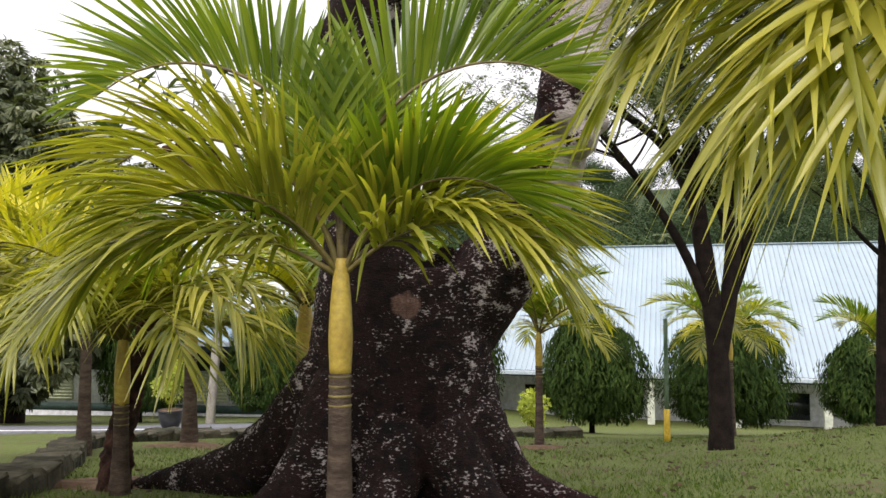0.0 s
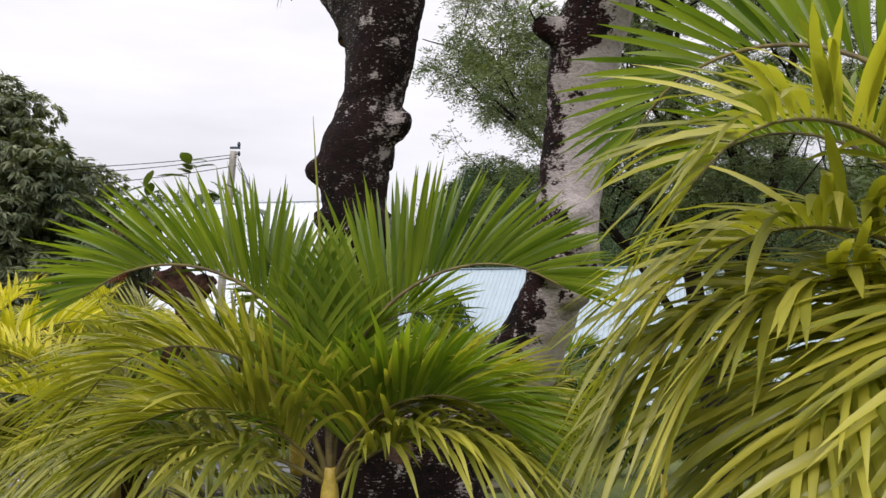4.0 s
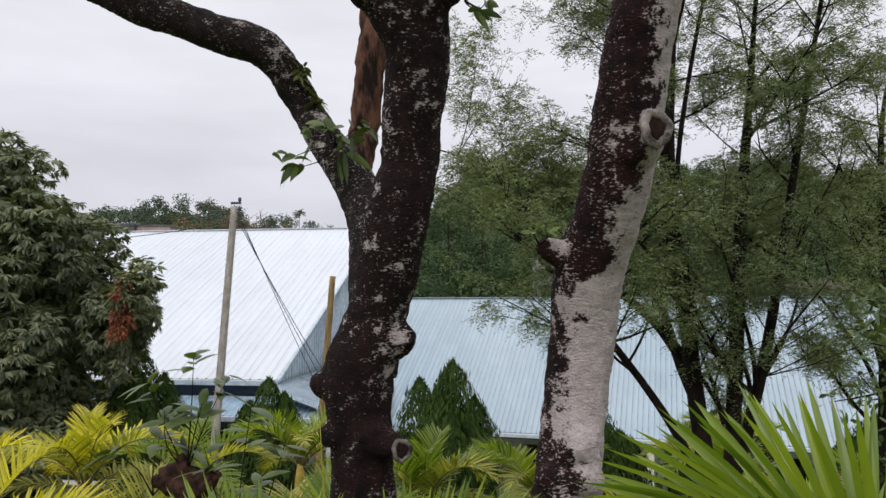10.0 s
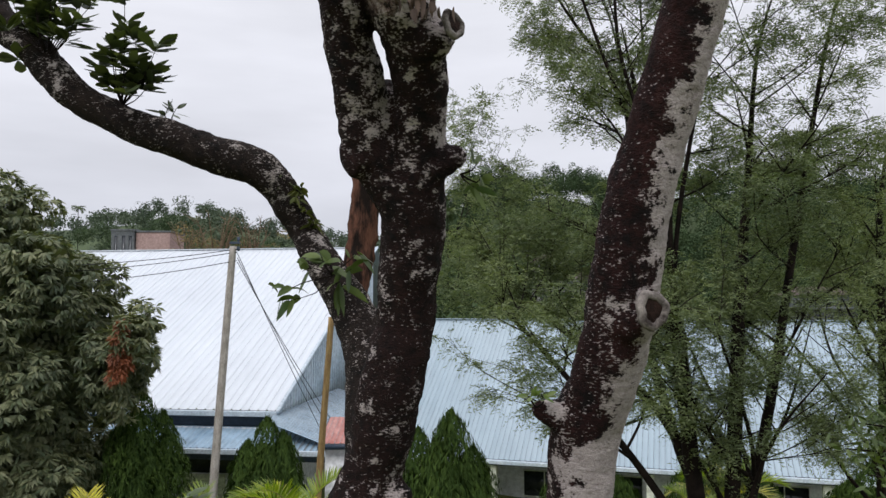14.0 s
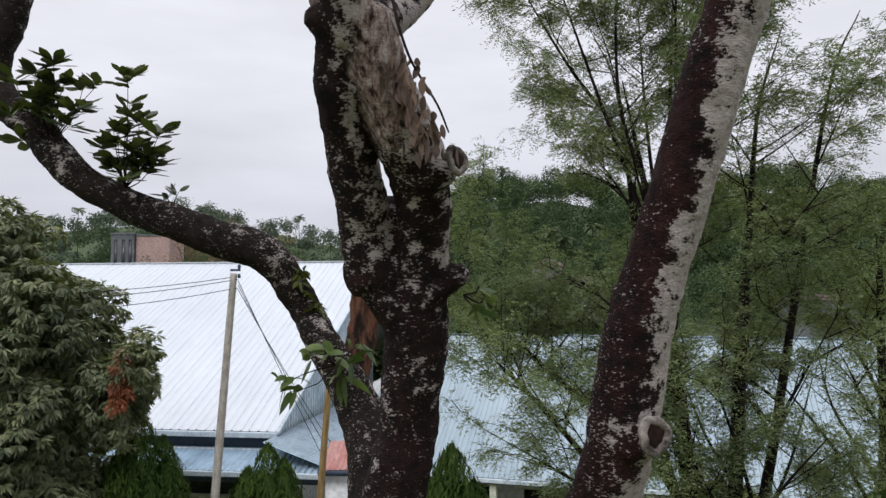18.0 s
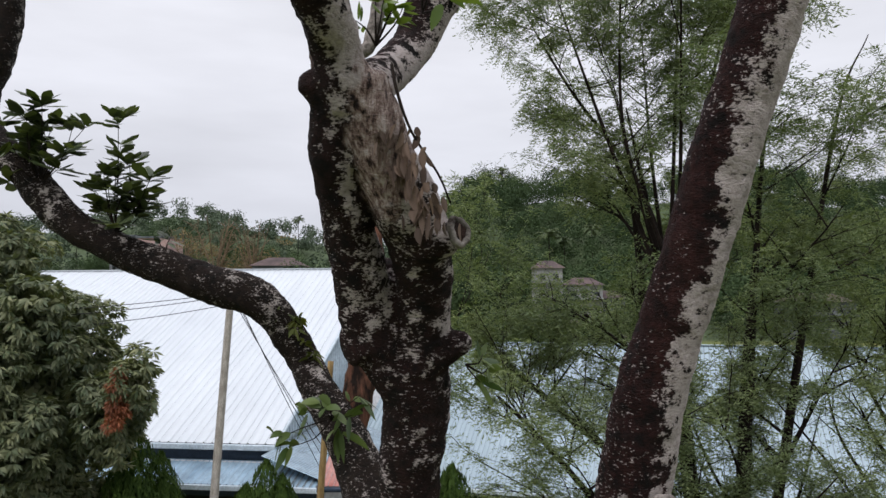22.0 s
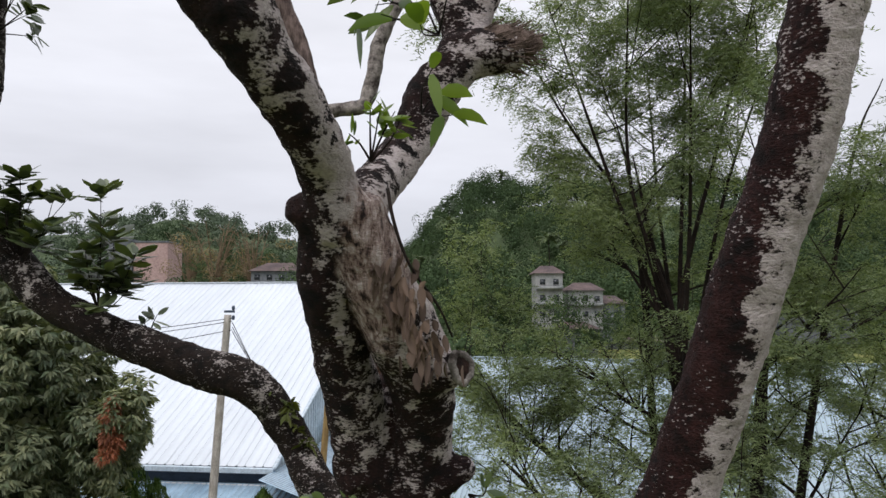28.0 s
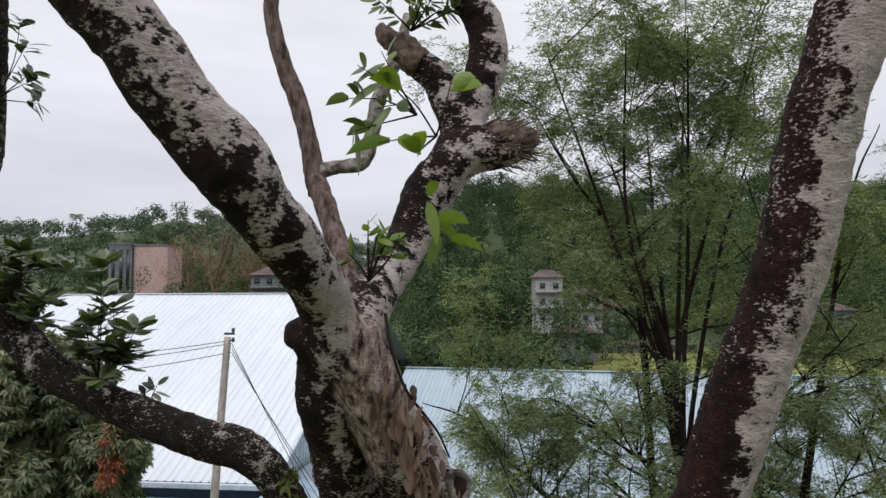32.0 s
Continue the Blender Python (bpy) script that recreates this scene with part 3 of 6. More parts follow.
part("ridge_cap", box(-LONG, 0.05, RUN - 0.2, RUN + 0.2, EAVE + RISE - 0.02, EAVE + RISE + 0.06), roof_white, hall)
part("gutter", box(-LONG, 0.05, -0.22, 0.0, EAVE - 0.26, EAVE - 0.02, 0.03), gutter_mat, hall, "pale blue metal gutter")
part("fascia", box(-LONG, -0.15, 0.15, 0.35, EAVE - 0.75, EAVE - 0.05), dark_blue, hall, "dark blue board below the gutter")
rake = [(0.02, -0.2, EAVE - 0.1), (0.02, RUN, EAVE + RISE - 0.02), (0.02, RUN, EAVE + RISE + 0.1), (0.02, -0.2, EAVE + 0.06)]
v = np.array(rake + [(x + 0.14, y, z) for x, y, z in rake])
part("rake_board", (v, np.array([(0, 1, 2, 3), (4, 7, 6, 5), (0, 4, 5, 1), (3, 2, 6, 7), (0, 3, 7, 4)])), gutter_mat, hall)
# gable siding: narrow upright strips
strips = []
for k in range(98):
    y = 0.3 + k * 0.2
    top = EAVE + RISE * (y / RUN) - 0.12
    d = 0.05 if k % 2 else 0.0
    strips.append(box(-0.35, -0.25 + d, y, y + 0.2, EAVE - 1.2, top))
part("gable_siding", joined(*strips), siding_mat, hall, "pale ribbed gable siding")
part("gable_wall", box(-0.6, -0.36, 0.5, RUN * 2, 0, EAVE), wall_white, hall)
# the skirt roof, front and side, meeting in a hip
SKZ, SKW = 0.6, 2.3
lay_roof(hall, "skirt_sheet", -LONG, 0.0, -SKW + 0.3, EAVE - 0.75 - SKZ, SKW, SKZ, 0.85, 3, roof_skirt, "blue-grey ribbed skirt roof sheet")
pitch = 3.4 / 12
for k in range(12):
    x0 = k * pitch
    for xa, xb, up in ((x0, x0 + pitch * 0.75, 0.0), (x0 + pitch * 0.75, x0 + pitch, 0.03)):
        y0, top = -SKW + 0.3, lambda x: -SKW + 0.3 + SKW * max(1 - x / 3.4, 0.01)
        fall = lambda y: EAVE - 0.75 - SKZ + SKZ * (y + SKW - 0.3) / SKW
        ring = [(xa, y0), (xb, y0), (xb, top(xb)), (xa, top(xa))]
        v8 = np.array([(x, y, fall(y) + up) for x, y in ring] + [(x, y, fall(y) - 0.02) for x, y in ring])
        part("rib" if up else "hip_sheet", (v8, np.array([(0, 1, 2, 3), (0, 4, 5, 1), (1, 5, 6, 2), (3, 7, 4, 0)])), seam_mat if up else roof_skirt, hall)
part("hip_cap", tube([(-0.05, 0.32, EAVE - 0.70, 0.07), (1.7, 0.3 - SKW * 0.5, EAVE - 0.70 - SKZ * 0.5, 0.07), (3.42, -SKW + 0.28, EAVE - 0.70 - SKZ, 0.07)], 8, 0.5), gutter_mat, hall)
side_sheets = sheet(0.85, 3.4, SKZ + 0.6, 4, 0.03)
sv = side_sheets[0].copy()
me_side = mesh_of("side_skirt_sheet", np.column_stack([3.4 - sv[:, 1], sv[:, 0], sv[:, 2]]), side_sheets[1][:, ::-1])
me_side.materials.append(roof_skirt)
me_side.materials.append(seam_mat)
for q in me_side.polygons:
    q.material_index = 1 if q.index % 4 == 1 else 0
for k in range(14):
    s = part("side_skirt_sheet", me_side, None, hall)
    s.location = (0, -SKW + 0.5 + 0.85 * k, EAVE - 0.75 - SKZ)
part("skirt_fascia", box(-LONG, 3.4, -SKW + 0.12, -SKW + 0.3, EAVE - 0.97 - SKZ, EAVE - 0.76 - SKZ, 0.02), gutter_mat, hall)
# dark piece added for the shade behind the skirt fascia
part("painted_skirt_shadow", box(-LONG, 3.3, -SKW + 0.35, -SKW + 0.5, EAVE - 1.25 - SKZ, EAVE - 0.9 - SKZ), dark_blue, hall)
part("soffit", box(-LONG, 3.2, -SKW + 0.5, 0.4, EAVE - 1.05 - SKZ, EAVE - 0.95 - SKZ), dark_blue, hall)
part("front_wall", box(-LONG, -0.4, 0.0, 0.3, 0.75, EAVE - 0.8), wall_white, hall, "white painted front wall")
part("wall_band", box(-LONG, -0.4, -0.05, 0.32, 0.45, 0.8), band_green, hall, "dark green band low on the wall")
part("plinth", box(-LONG, -0.4, -0.02, 0.31, -1.0, 0.45), wall_white, hall)
# thin dark panel puts the skirt roof's shade on the white wall
part("wall_shade_strip", box(-LONG, -0.4, -0.03, -0.005, 2.35, EAVE - 1.45), glass_dark, hall, "dark strip painted as the shade under the skirt roof")
for x in (-23.5, -19.5, -15.5, -11.0, -7.2, -3.4):
    w = part("window", box(x - 1.0, x + 1.0, -0.06, -0.02, 0.95, 2.3), louvre_mat, hall, "pale yellow-green louvred window")
    for k in range(9):
        part("slat", box(x - 0.98, x + 0.98, -0.12, -0.05, 0.98 + 0.145 * k, 1.06 + 0.145 * k), louvre_mat, w)

# the lower block with the blue roof
block = thing("classroom_block", (3.38, 39.5, -5.3), "low classroom block with a long pale blue metal roof", "building", turn=-radians(17))
BE, BRUN, BRISE = 3.25, 10.6, 6.85
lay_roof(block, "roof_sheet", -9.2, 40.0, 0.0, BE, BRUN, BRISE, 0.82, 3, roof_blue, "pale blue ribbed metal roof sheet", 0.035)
part("rear_roof", (np.array([(-9.2, BRUN, BE + BRISE), (40, BRUN, BE + BRISE), (40, BRUN * 2, BE), (-9.2, BRUN * 2, BE)]), np.array([(0, 1, 2, 3)])), roof_blue, block)
part("ridge_cap", box(-9.2, 40, BRUN - 0.18, BRUN + 0.18, BE + BRISE - 0.02, BE + BRISE + 0.05), roof_blue, block)
part("gutter", box(-9.2, 40, -0.2, 0.0, BE - 0.22, BE - 0.02, 0.03), gutter_mat, block, "grey metal gutter along the eave")
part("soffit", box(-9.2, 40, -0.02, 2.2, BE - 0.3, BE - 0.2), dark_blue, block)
part("wall", box(-9.0, 39.8, 2.2, 2.45, 0, BE), wall_white, block)
part("walkway", box(-9.2, 40, -0.3, 2.2, -0.6, 0.08, 0.02), wall_white, block, "pale concrete walkway")
part("low_wall", box(-9.0, 39.8, 0.1, 0.22, 0.08, 0.42), wall_cream, block)
for k in range(13):
    part("column", box(-8.8 + 3.9 * k, -8.45 + 3.9 * k, 0.1, 0.45, 0.0, BE - 0.2, 0.02), wall_cream, block, "cream square column" if k == 0 else "")
for k in range(12):
    x = -7.4 + 3.9 * k
    w = part("window", box(x, x + 2.2, 2.14, 2.19, 1.0, 2.3), glass_dark, block, "dark glazed window" if k == 0 else "")
    part("window_frame", joined(box(x - 0.06, x + 2.26, 2.1, 2.18, 0.94, 1.0), box(x - 0.06, x + 2.26, 2.1, 2.18, 2.3, 2.36), box(x + 1.07, x + 1.13, 2.1, 2.18, 1.0, 2.3)), wall_cream, w)

SG = float(ground_z(-4.45, 28.0))
shed = thing("shed", (-4.45, 28.0, SG), "small shed with a rusty red metal roof", "shed")
lay_roof(shed, "roof_sheet", 0.0, 2.4, 0.0, 0.92 - SG, 3.0, 0.5, 0.8, 4, roof_red, "rust-red ribbed roof sheet")
part("wall", box(0.2, 2.2, 0.25, 2.8, -0.3, 0.88 - SG), wall_white, shed)
part("fascia", box(0.0, 2.4, -0.07, -0.005, 0.72 - SG, 0.90 - SG), dark_blue, shed)
part("rake_board", (np.array([(-0.04, 0, 0.70 - SG), (-0.04, 3.0, 1.2 - SG), (-0.04, 3.0, 1.4 - SG), (-0.04, 0, 0.9 - SG), (0.0, 0, 0.70 - SG), (0.0, 3.0, 1.2 - SG), (0.0, 3.0, 1.4 - SG), (0.0, 0, 0.9 - SG)]), np.array([(0, 1, 2, 3), (4, 7, 6, 5), (0, 4, 5, 1), (3, 2, 6, 7), (0, 3, 7, 4), (1, 5, 6, 2)])), dark_blue, shed)


# ---- big tree ----
def rel(pts, at):
    return [(x - at[0], y - at[1], z - at[2], r) for x, y, z, r in pts]


def fused(lots, voxel, rough, size):
    """One seamless skin over several limbs, roughened like bark."""
    tmp = new("tmp", mesh_of("tmp", *joined(*lots)))
    md = tmp.modifiers.new("skin", "REMESH")
    md.mode, md.voxel_size = "VOXEL", voxel
    sm = tmp.modifiers.new("soften", "SMOOTH")
    sm.factor, sm.iterations = 0.5, 5
    me = bpy.data.meshes.new_from_object(tmp.evaluated_get(bpy.context.evaluated_depsgraph_get()))
    bpy.data.objects.remove(tmp)
    n = len(me.vertices)
    co, nr = np.empty(n * 3, np.float32), np.empty(n * 3, np.float32)
    me.vertices.foreach_get("co", co)
    me.vertices.foreach_get("normal", nr)
    co, nr = co.reshape(-1, 3), nr.reshape(-1, 3)
    w = np.empty(n)
    for k in range(n):
        q = Vector(co[k])
        w[k] = noise.noise(q * size) + 0.55 * noise.noise(q * size * 3.1) + 0.35 * noise.noise(Vector((q.x * 14, q.y * 14, q.z * 26)))
    me.vertices.foreach_set("co", (co + nr * (w * rough)[:, None]).ravel().astype(np.float32))
    me.polygons.foreach_set("use_smooth", np.ones(len(me.polygons), bool))
    me.update()
    return me


AT = (-0.35, 6.9, 0.0)
big = thing("tree", AT, "old pruned tree with dark lichen-crusted bark", "tree")
trunk_lines = [
    [(-0.35, 7.15, -0.5, 0.9), (-0.35, 7.12, 0.0, 0.82), (-0.36, 7.1, 0.5, 0.74), (-0.38, 7.08, 1.4, 0.62), (-0.40, 7.05, 1.86, 0.56)],
    # two swollen buttresses with a cleft between them; the right one is sawn off level
    [(-0.80, 6.85, -0.5, 0.68), (-0.78, 6.85, 0.1, 0.58), (-0.75, 6.86, 0.6, 0.53), (-0.72, 6.88, 1.5, 0.44), (-0.69, 6.88, 2.0, 0.40), (-0.68, 6.82, 2.6, 0.33)],
    [(0.14, 6.85, -0.5, 0.66), (0.10, 6.85, 0.1, 0.56), (0.06, 6.85, 0.6, 0.48), (0.0, 6.88, 1.4, 0.40), (-0.03, 6.9, 1.88, 0.385), (-0.03, 6.9, 1.93, 0.37)],
    # main stem
    [(-0.55, 7.0, 1.2, 0.56), (-0.62, 6.92, 2.0, 0.44), (-0.68, 6.82, 2.8, 0.32), (-0.70, 6.77, 3.4, 0.275), (-0.73, 6.73, 3.85, 0.30), (-0.72, 6.69, 4.13, 0.315), (-0.63, 6.66, 4.42, 0.29), (-0.55, 6.62, 4.67, 0.26), (-0.48, 6.55, 4.91, 0.27), (-0.43, 6.46, 5.2, 0.275), (-0.36, 6.40, 5.48, 0.275), (-0.30, 6.35, 5.75, 0.26), (-0.255, 6.33, 5.95, 0.25), (-0.24, 6.25, 6.25, 0.255), (-0.21, 6.19, 6.45, 0.265), (-0.185, 6.10, 6.76, 0.27), (-0.21, 5.98, 7.15, 0.29)],
    # leaning stem
    [(0.0, 7.05, 1.3, 0.42), (0.42, 6.9, 1.85, 0.38), (0.72, 6.65, 2.3, 0.33), (0.88, 6.42, 2.7, 0.27), (0.98, 6.3, 3.0, 0.245), (1.06, 6.32, 3.35, 0.275), (1.16, 6.5, 3.93, 0.275), (1.24, 6.54, 4.46, 0.285), (1.28, 6.46, 4.98, 0.30), (1.39, 6.26, 5.4, 0.285), (1.458, 6.06, 5.78, 0.278), (1.515, 5.89, 6.29, 0.28), (1.56, 5.76, 6.75, 0.268), (1.655, 5.63, 7.2, 0.248), (1.762, 5.48, 7.64, 0.234), (1.852, 5.34, 8.03, 0.232), (2.0, 5.10, 8.73, 0.225), (2.10, 4.98, 9.1, 0.222), (2.188, 4.85, 9.5, 0.219), (2.26, 4.67, 10.1, 0.217), (2.34, 4.53, 10.56, 0.215), (2.6, 4.2, 11.7, 0.2)],
    # left and right halves above the lower fork
    [(-0.25, 6.0, 6.9, 0.22), (-0.44, 5.88, 7.2, 0.205), (-0.55, 5.79, 7.43, 0.208), (-0.57, 5.72, 7.63, 0.212), (-0.59, 5.6, 7.82, 0.208), (-0.63, 5.48, 8.0, 0.195), (-0.655, 5.33, 8.2, 0.185), (-0.675, 5.2, 8.38, 0.178), (-0.70, 5.06, 8.55, 0.18), (-0.69, 4.95, 8.75, 0.17), (-0.65, 4.85, 9.0, 0.165)],
    [(-0.15, 6.0, 6.95, 0.22), (-0.12, 5.82, 7.42, 0.212), (-0.114, 5.685, 7.63, 0.215), (-0.116, 5.54, 7.82, 0.218), (-0.137, 5.38, 8.01, 0.232), (-0.21, 5.22, 8.2, 0.245), (-0.29, 5.08, 8.38, 0.23), (-0.36, 4.97, 8.54, 0.205), (-0.44, 4.87, 8.77, 0.2), (-0.52, 4.8, 9.0, 0.19)],
    # upper left limb, reaching towards the lawn
    [(-0.56, 4.84, 8.85, 0.19), (-0.645, 4.65, 9.16, 0.165), (-0.67, 4.47, 9.28, 0.165), (-0.72, 4.3, 9.4, 0.163), (-0.78, 4.14, 9.52, 0.17), (-0.865, 3.98, 9.645, 0.172), (-0.95, 3.83, 9.8, 0.188), (-1.03, 3.76, 9.9, 0.19), (-1.187, 3.63, 10.106, 0.176), (-1.323, 3.52, 10.33, 0.176), (-1.72, 3.32, 10.85, 0.17), (-2.35, 3.1, 11.6, 0.13)],
    # upper right limb
    [(-0.52, 4.95, 8.95, 0.175), (-0.44, 5.4, 9.18, 0.165), (-0.374, 5.76, 9.363, 0.168), (-0.263, 5.95, 9.546, 0.168), (-0.195, 6.06, 9.68, 0.175), (-0.12, 6.09, 9.86, 0.19), (-0.05, 6.1, 10.03, 0.195), (0.08, 6.12, 10.2, 0.19), (0.2, 6.15, 10.4, 0.18)],
    [(-0.38, 5.45, 8.3, 0.1), (-0.46, 5.2, 8.5, 0.16), (-0.55, 5.05, 8.8, 0.18)],
    [(-0.28, 6.12, 6.9, 0.2), (-0.32, 6.1, 7.3, 0.18), (-0.38, 5.98, 7.65, 0.15), (-0.41, 5.88, 7.88, 0.08)],
    # the stub, the upright and the broken arm above it
    [(0.05, 6.13, 10.22, 0.18), (0.249, 6.15, 10.345, 0.19), (0.47, 6.15, 10.375, 0.18), (0.62, 6.15, 10.41, 0.15)],
    [(0.13, 6.2, 10.35, 0.16), (0.235, 6.3, 10.57, 0.15), (0.328, 6.33, 10.80, 0.145), (0.399, 6.35, 11.03, 0.165), (0.424, 6.35, 11.27, 0.16), (0.38, 6.35, 11.48, 0.15), (0.15, 6.3, 11.8, 0.13)],
    [(0.18, 6.27, 10.56, 0.15), (0.03, 6.3, 10.92, 0.135), (-0.15, 6.3, 11.11, 0.12), (-0.33, 6.3, 11.25, 0.1)],
    # knots and bosses
    [(-0.55, 5.8, 7.2, 0.17), (-0.68, 5.78, 7.3, 0.12), (-0.74, 5.76, 7.33, 0.07)],
    [(-0.85, 6.7, 4.0, 0.2), (-1.05, 6.69, 4.03, 0.13), (-1.14, 6.68, 4.07, 0.07)],
    [(-0.80, 6.62, 3.65, 0.14), (-1.03, 6.6, 3.55, 0.09)],
    [(-0.62, 6.6, 3.6, 0.2), (-0.45, 6.53, 3.53, 0.12), (-0.36, 6.47, 3.49, 0.09)],
    [(-0.42, 6.58, 4.4, 0.17), (-0.29, 6.52, 4.44, 0.12), (-0.24, 6.5, 4.46, 0.07)],
    [(-0.05, 5.85, 7.16, 0.14), (0.13, 5.82, 7.25, 0.105), (0.23, 5.8, 7.29, 0.075)],
    [(-0.10, 5.32, 7.95, 0.16), (0.06, 5.12, 8.02, 0.12)],
    [(-0.70, 4.84, 8.94, 0.14), (-0.82, 4.81, 8.97, 0.11), (-0.89, 4.8, 8.96, 0.065)],
    [(1.2, 6.36, 5.08, 0.16), (0.96, 6.32, 5.16, 0.12), (0.83, 6.3, 5.21, 0.06)],
    [(1.55, 5.82, 5.95, 0.2), (1.62, 5.68, 6.02, 0.14)],
    [(1.02, 6.2, 3.22, 0.23), (1.2, 6.12, 3.27, 0.17), (1.29, 6.1, 3.26, 0.10)],
    [(1.02, 6.2, 3.42, 0.22), (1.2, 6.14, 3.46, 0.12), (1.27, 6.12, 3.5, 0.07)],
    [(0.98, 6.2, 3.3, 0.22), (0.86, 6.05, 3.34, 0.15), (0.80, 6.03, 3.37, 0.08)],
    [(1.05, 6.2, 2.98, 0.19), (1.13, 6.05, 2.95, 0.14), (1.17, 6.0, 2.93, 0.08)],
    [(1.05, 6.2, 3.3, 0.2), (1.1, 6.0, 3.3, 0.15), (1.12, 5.92, 3.28, 0.09)],
    [(0.95, 6.15, 3.15, 0.18), (0.93, 5.98, 3.12, 0.13), (0.92, 5.92, 3.1, 0.08)],
    [(1.12, 6.2, 3.55, 0.2), (1.05, 6.02, 3.56, 0.12), (1.03, 5.98, 3.57, 0.07)],
    [(1.15, 6.18, 3.12, 0.16), (1.27, 6.08, 3.1, 0.1), (1.32, 6.05, 3.12, 0.05)],
    # surface roots
    [(-0.9, 6.85, 1.0, 0.36), (-1.32, 6.9, 0.48, 0.33), (-1.85, 7.1, 0.12, 0.26), (-2.5, 7.5, -0.08, 0.18), (-3.15, 7.75, -0.26, 0.1)],
    [(0.18, 6.65, 0.6, 0.36), (0.55, 6.5, 0.15, 0.24), (0.98, 6.4, 0.0, 0.15), (1.6, 6.3, -0.1, 0.08)],
    [(-0.38, 6.5, 0.5, 0.34), (-0.48, 6.05, 0.08, 0.21), (-0.75, 5.6, -0.03, 0.1)],
    [(0.0, 6.45, 0.5, 0.32), (0.32, 6.05, 0.06, 0.19), (0.65, 5.6, -0.05, 0.09)],
    [(-0.82, 6.6, 0.9, 0.32), (-1.03, 6.3, 0.32, 0.28), (-1.4, 6.05, 0.0, 0.16), (-1.75, 5.9, -0.12, 0.08)],
]
lots = [tube(rel(t, AT), 40 if k == 0 else 22, 0.06, 0.0, 4.0, 0.10 if k == 0 else 0.0, True, 0.4) for k, t in enumerate(trunk_lines)]
part("trunk", fused(lots, 0.026, 0.017, 5.0), bark_dark, big, "forked trunk, near black with white lichen")
side = [(-0.6, 6.75, 4.1, 0.22), (-0.62, 7.1, 4.7, 0.25), (-0.66, 7.5, 5.25, 0.26), (-0.72, 7.78, 5.6, 0.255), (-0.92, 8.1, 6.0, 0.24), (-1.12, 8.28, 6.3, 0.215), (-1.33, 8.41, 6.6, 0.196), (-1.43, 8.5, 6.76, 0.19), (-1.514, 8.576, 6.901, 0.188), (-1.595, 8.555, 7.054, 0.191), (-1.681, 8.513, 7.186, 0.194), (-1.784, 8.465, 7.368, 0.198), (-1.926, 8.396, 7.539, 0.212), (-2.1, 8.37, 7.649, 0.223), (-2.398, 8.339, 7.73, 0.216), (-2.747, 8.33, 7.849, 0.209), (-3.002, 8.34, 7.952, 0.206), (-3.415, 8.42, 8.089, 0.196), (-3.778, 8.44, 8.271, 0.186), (-4.102, 8.44, 8.437, 0.185), (-4.436, 8.49, 8.751, 0.196), (-4.762, 8.64, 9.105, 0.196), (-5.156, 8.79, 9.38, 0.201), (-5.402, 8.84, 9.695, 0.201), (-5.392, 8.84, 10.068, 0.196), (-5.235, 8.84, 10.461, 0.196), (-5.147, 8.84, 10.952, 0.192), (-5.137, 8.84, 11.541, 0.187), (-5.127, 8.84, 12.524, 0.167), (-5.207, 8.94, 13.31, 0.138)]
part("side_limb", fused([tube(rel(side, AT), 22, 0.06)], 0.028, 0.016, 5.0), bark_limb, big, "long curving side limb patched with moss and lichen")
part("dead_stem", tube(rel([(-1.0, 8.5, 5.8, 0.13), (-0.95, 8.7, 6.4, 0.165), (-0.89, 8.8, 6.85, 0.175), (-0.86, 8.8, 7.2, 0.175), (-0.82, 8.8, 7.65, 0.17), (-0.80, 8.85, 8.0, 0.16), (-0.86, 9.1, 8.6, 0.15)], AT), 18, 0.05, 0.16, 6.0), wood_red, big, "dead stem with peeling red-brown wood", True)
part("dead_stem", tube(rel([(-0.84, 9.0, 8.4, 0.15), (-0.9, 9.2, 8.8, 0.15), (-1.15, 9.6, 9.6, 0.14), (-1.45, 10.0, 10.4, 0.14), (-1.62, 10.2, 10.8, 0.145)], AT), 18, 0.05, 0.12, 6.0), thin_mat, big, "weathered grey upper part of the dead stem", True)
part("splintered_end", fused([tube(rel([(0.4, 6.15, 10.37, 0.185), (0.56, 6.15, 10.41, 0.165), (0.68, 6.15, 10.43, 0.115), (0.76, 6.15, 10.43, 0.07), (0.81, 6.15, 10.42, 0.02)], AT), 14, 0.04), tube(rel([(0.36, 6.1, 10.46, 0.09), (0.54, 6.07, 10.52, 0.05), (0.66, 6.07, 10.53, 0.015)], AT), 10, 0.04)], 0.018, 0.02, 9.0), wood_bare, big, "frayed bare brown wood of the broken stub")
r = np.random.default_rng(77)
fibres = []
for k in range(150):
    x, a = r.uniform(0.38, 0.74), r.uniform(0, 2 * np.pi)
    rad = float(np.interp(x, [0.38, 0.56, 0.76], [0.185, 0.165, 0.06]))
    p = np.array([x, 6.15 + rad * math.cos(a), 10.4 + rad * math.sin(a)])
    way = unit(np.array([1.0, 0.35 * math.cos(a), 0.35 * math.sin(a) + 0.05]) + r.normal(0, 0.16, 3))
    q = p + way * r.uniform(0.06, 0.17)
    fibres.append(tube(rel([(*(p - way * 0.03), 0.006), (*((p + q) / 2 + r.normal(0, 0.006, 3)), 0.005), (*q, 0.002)], AT), 4, 0.06))
part("frayed_fringe", joined(*fibres), wood_bare, big, "loose fibrous fringe of the broken stub")
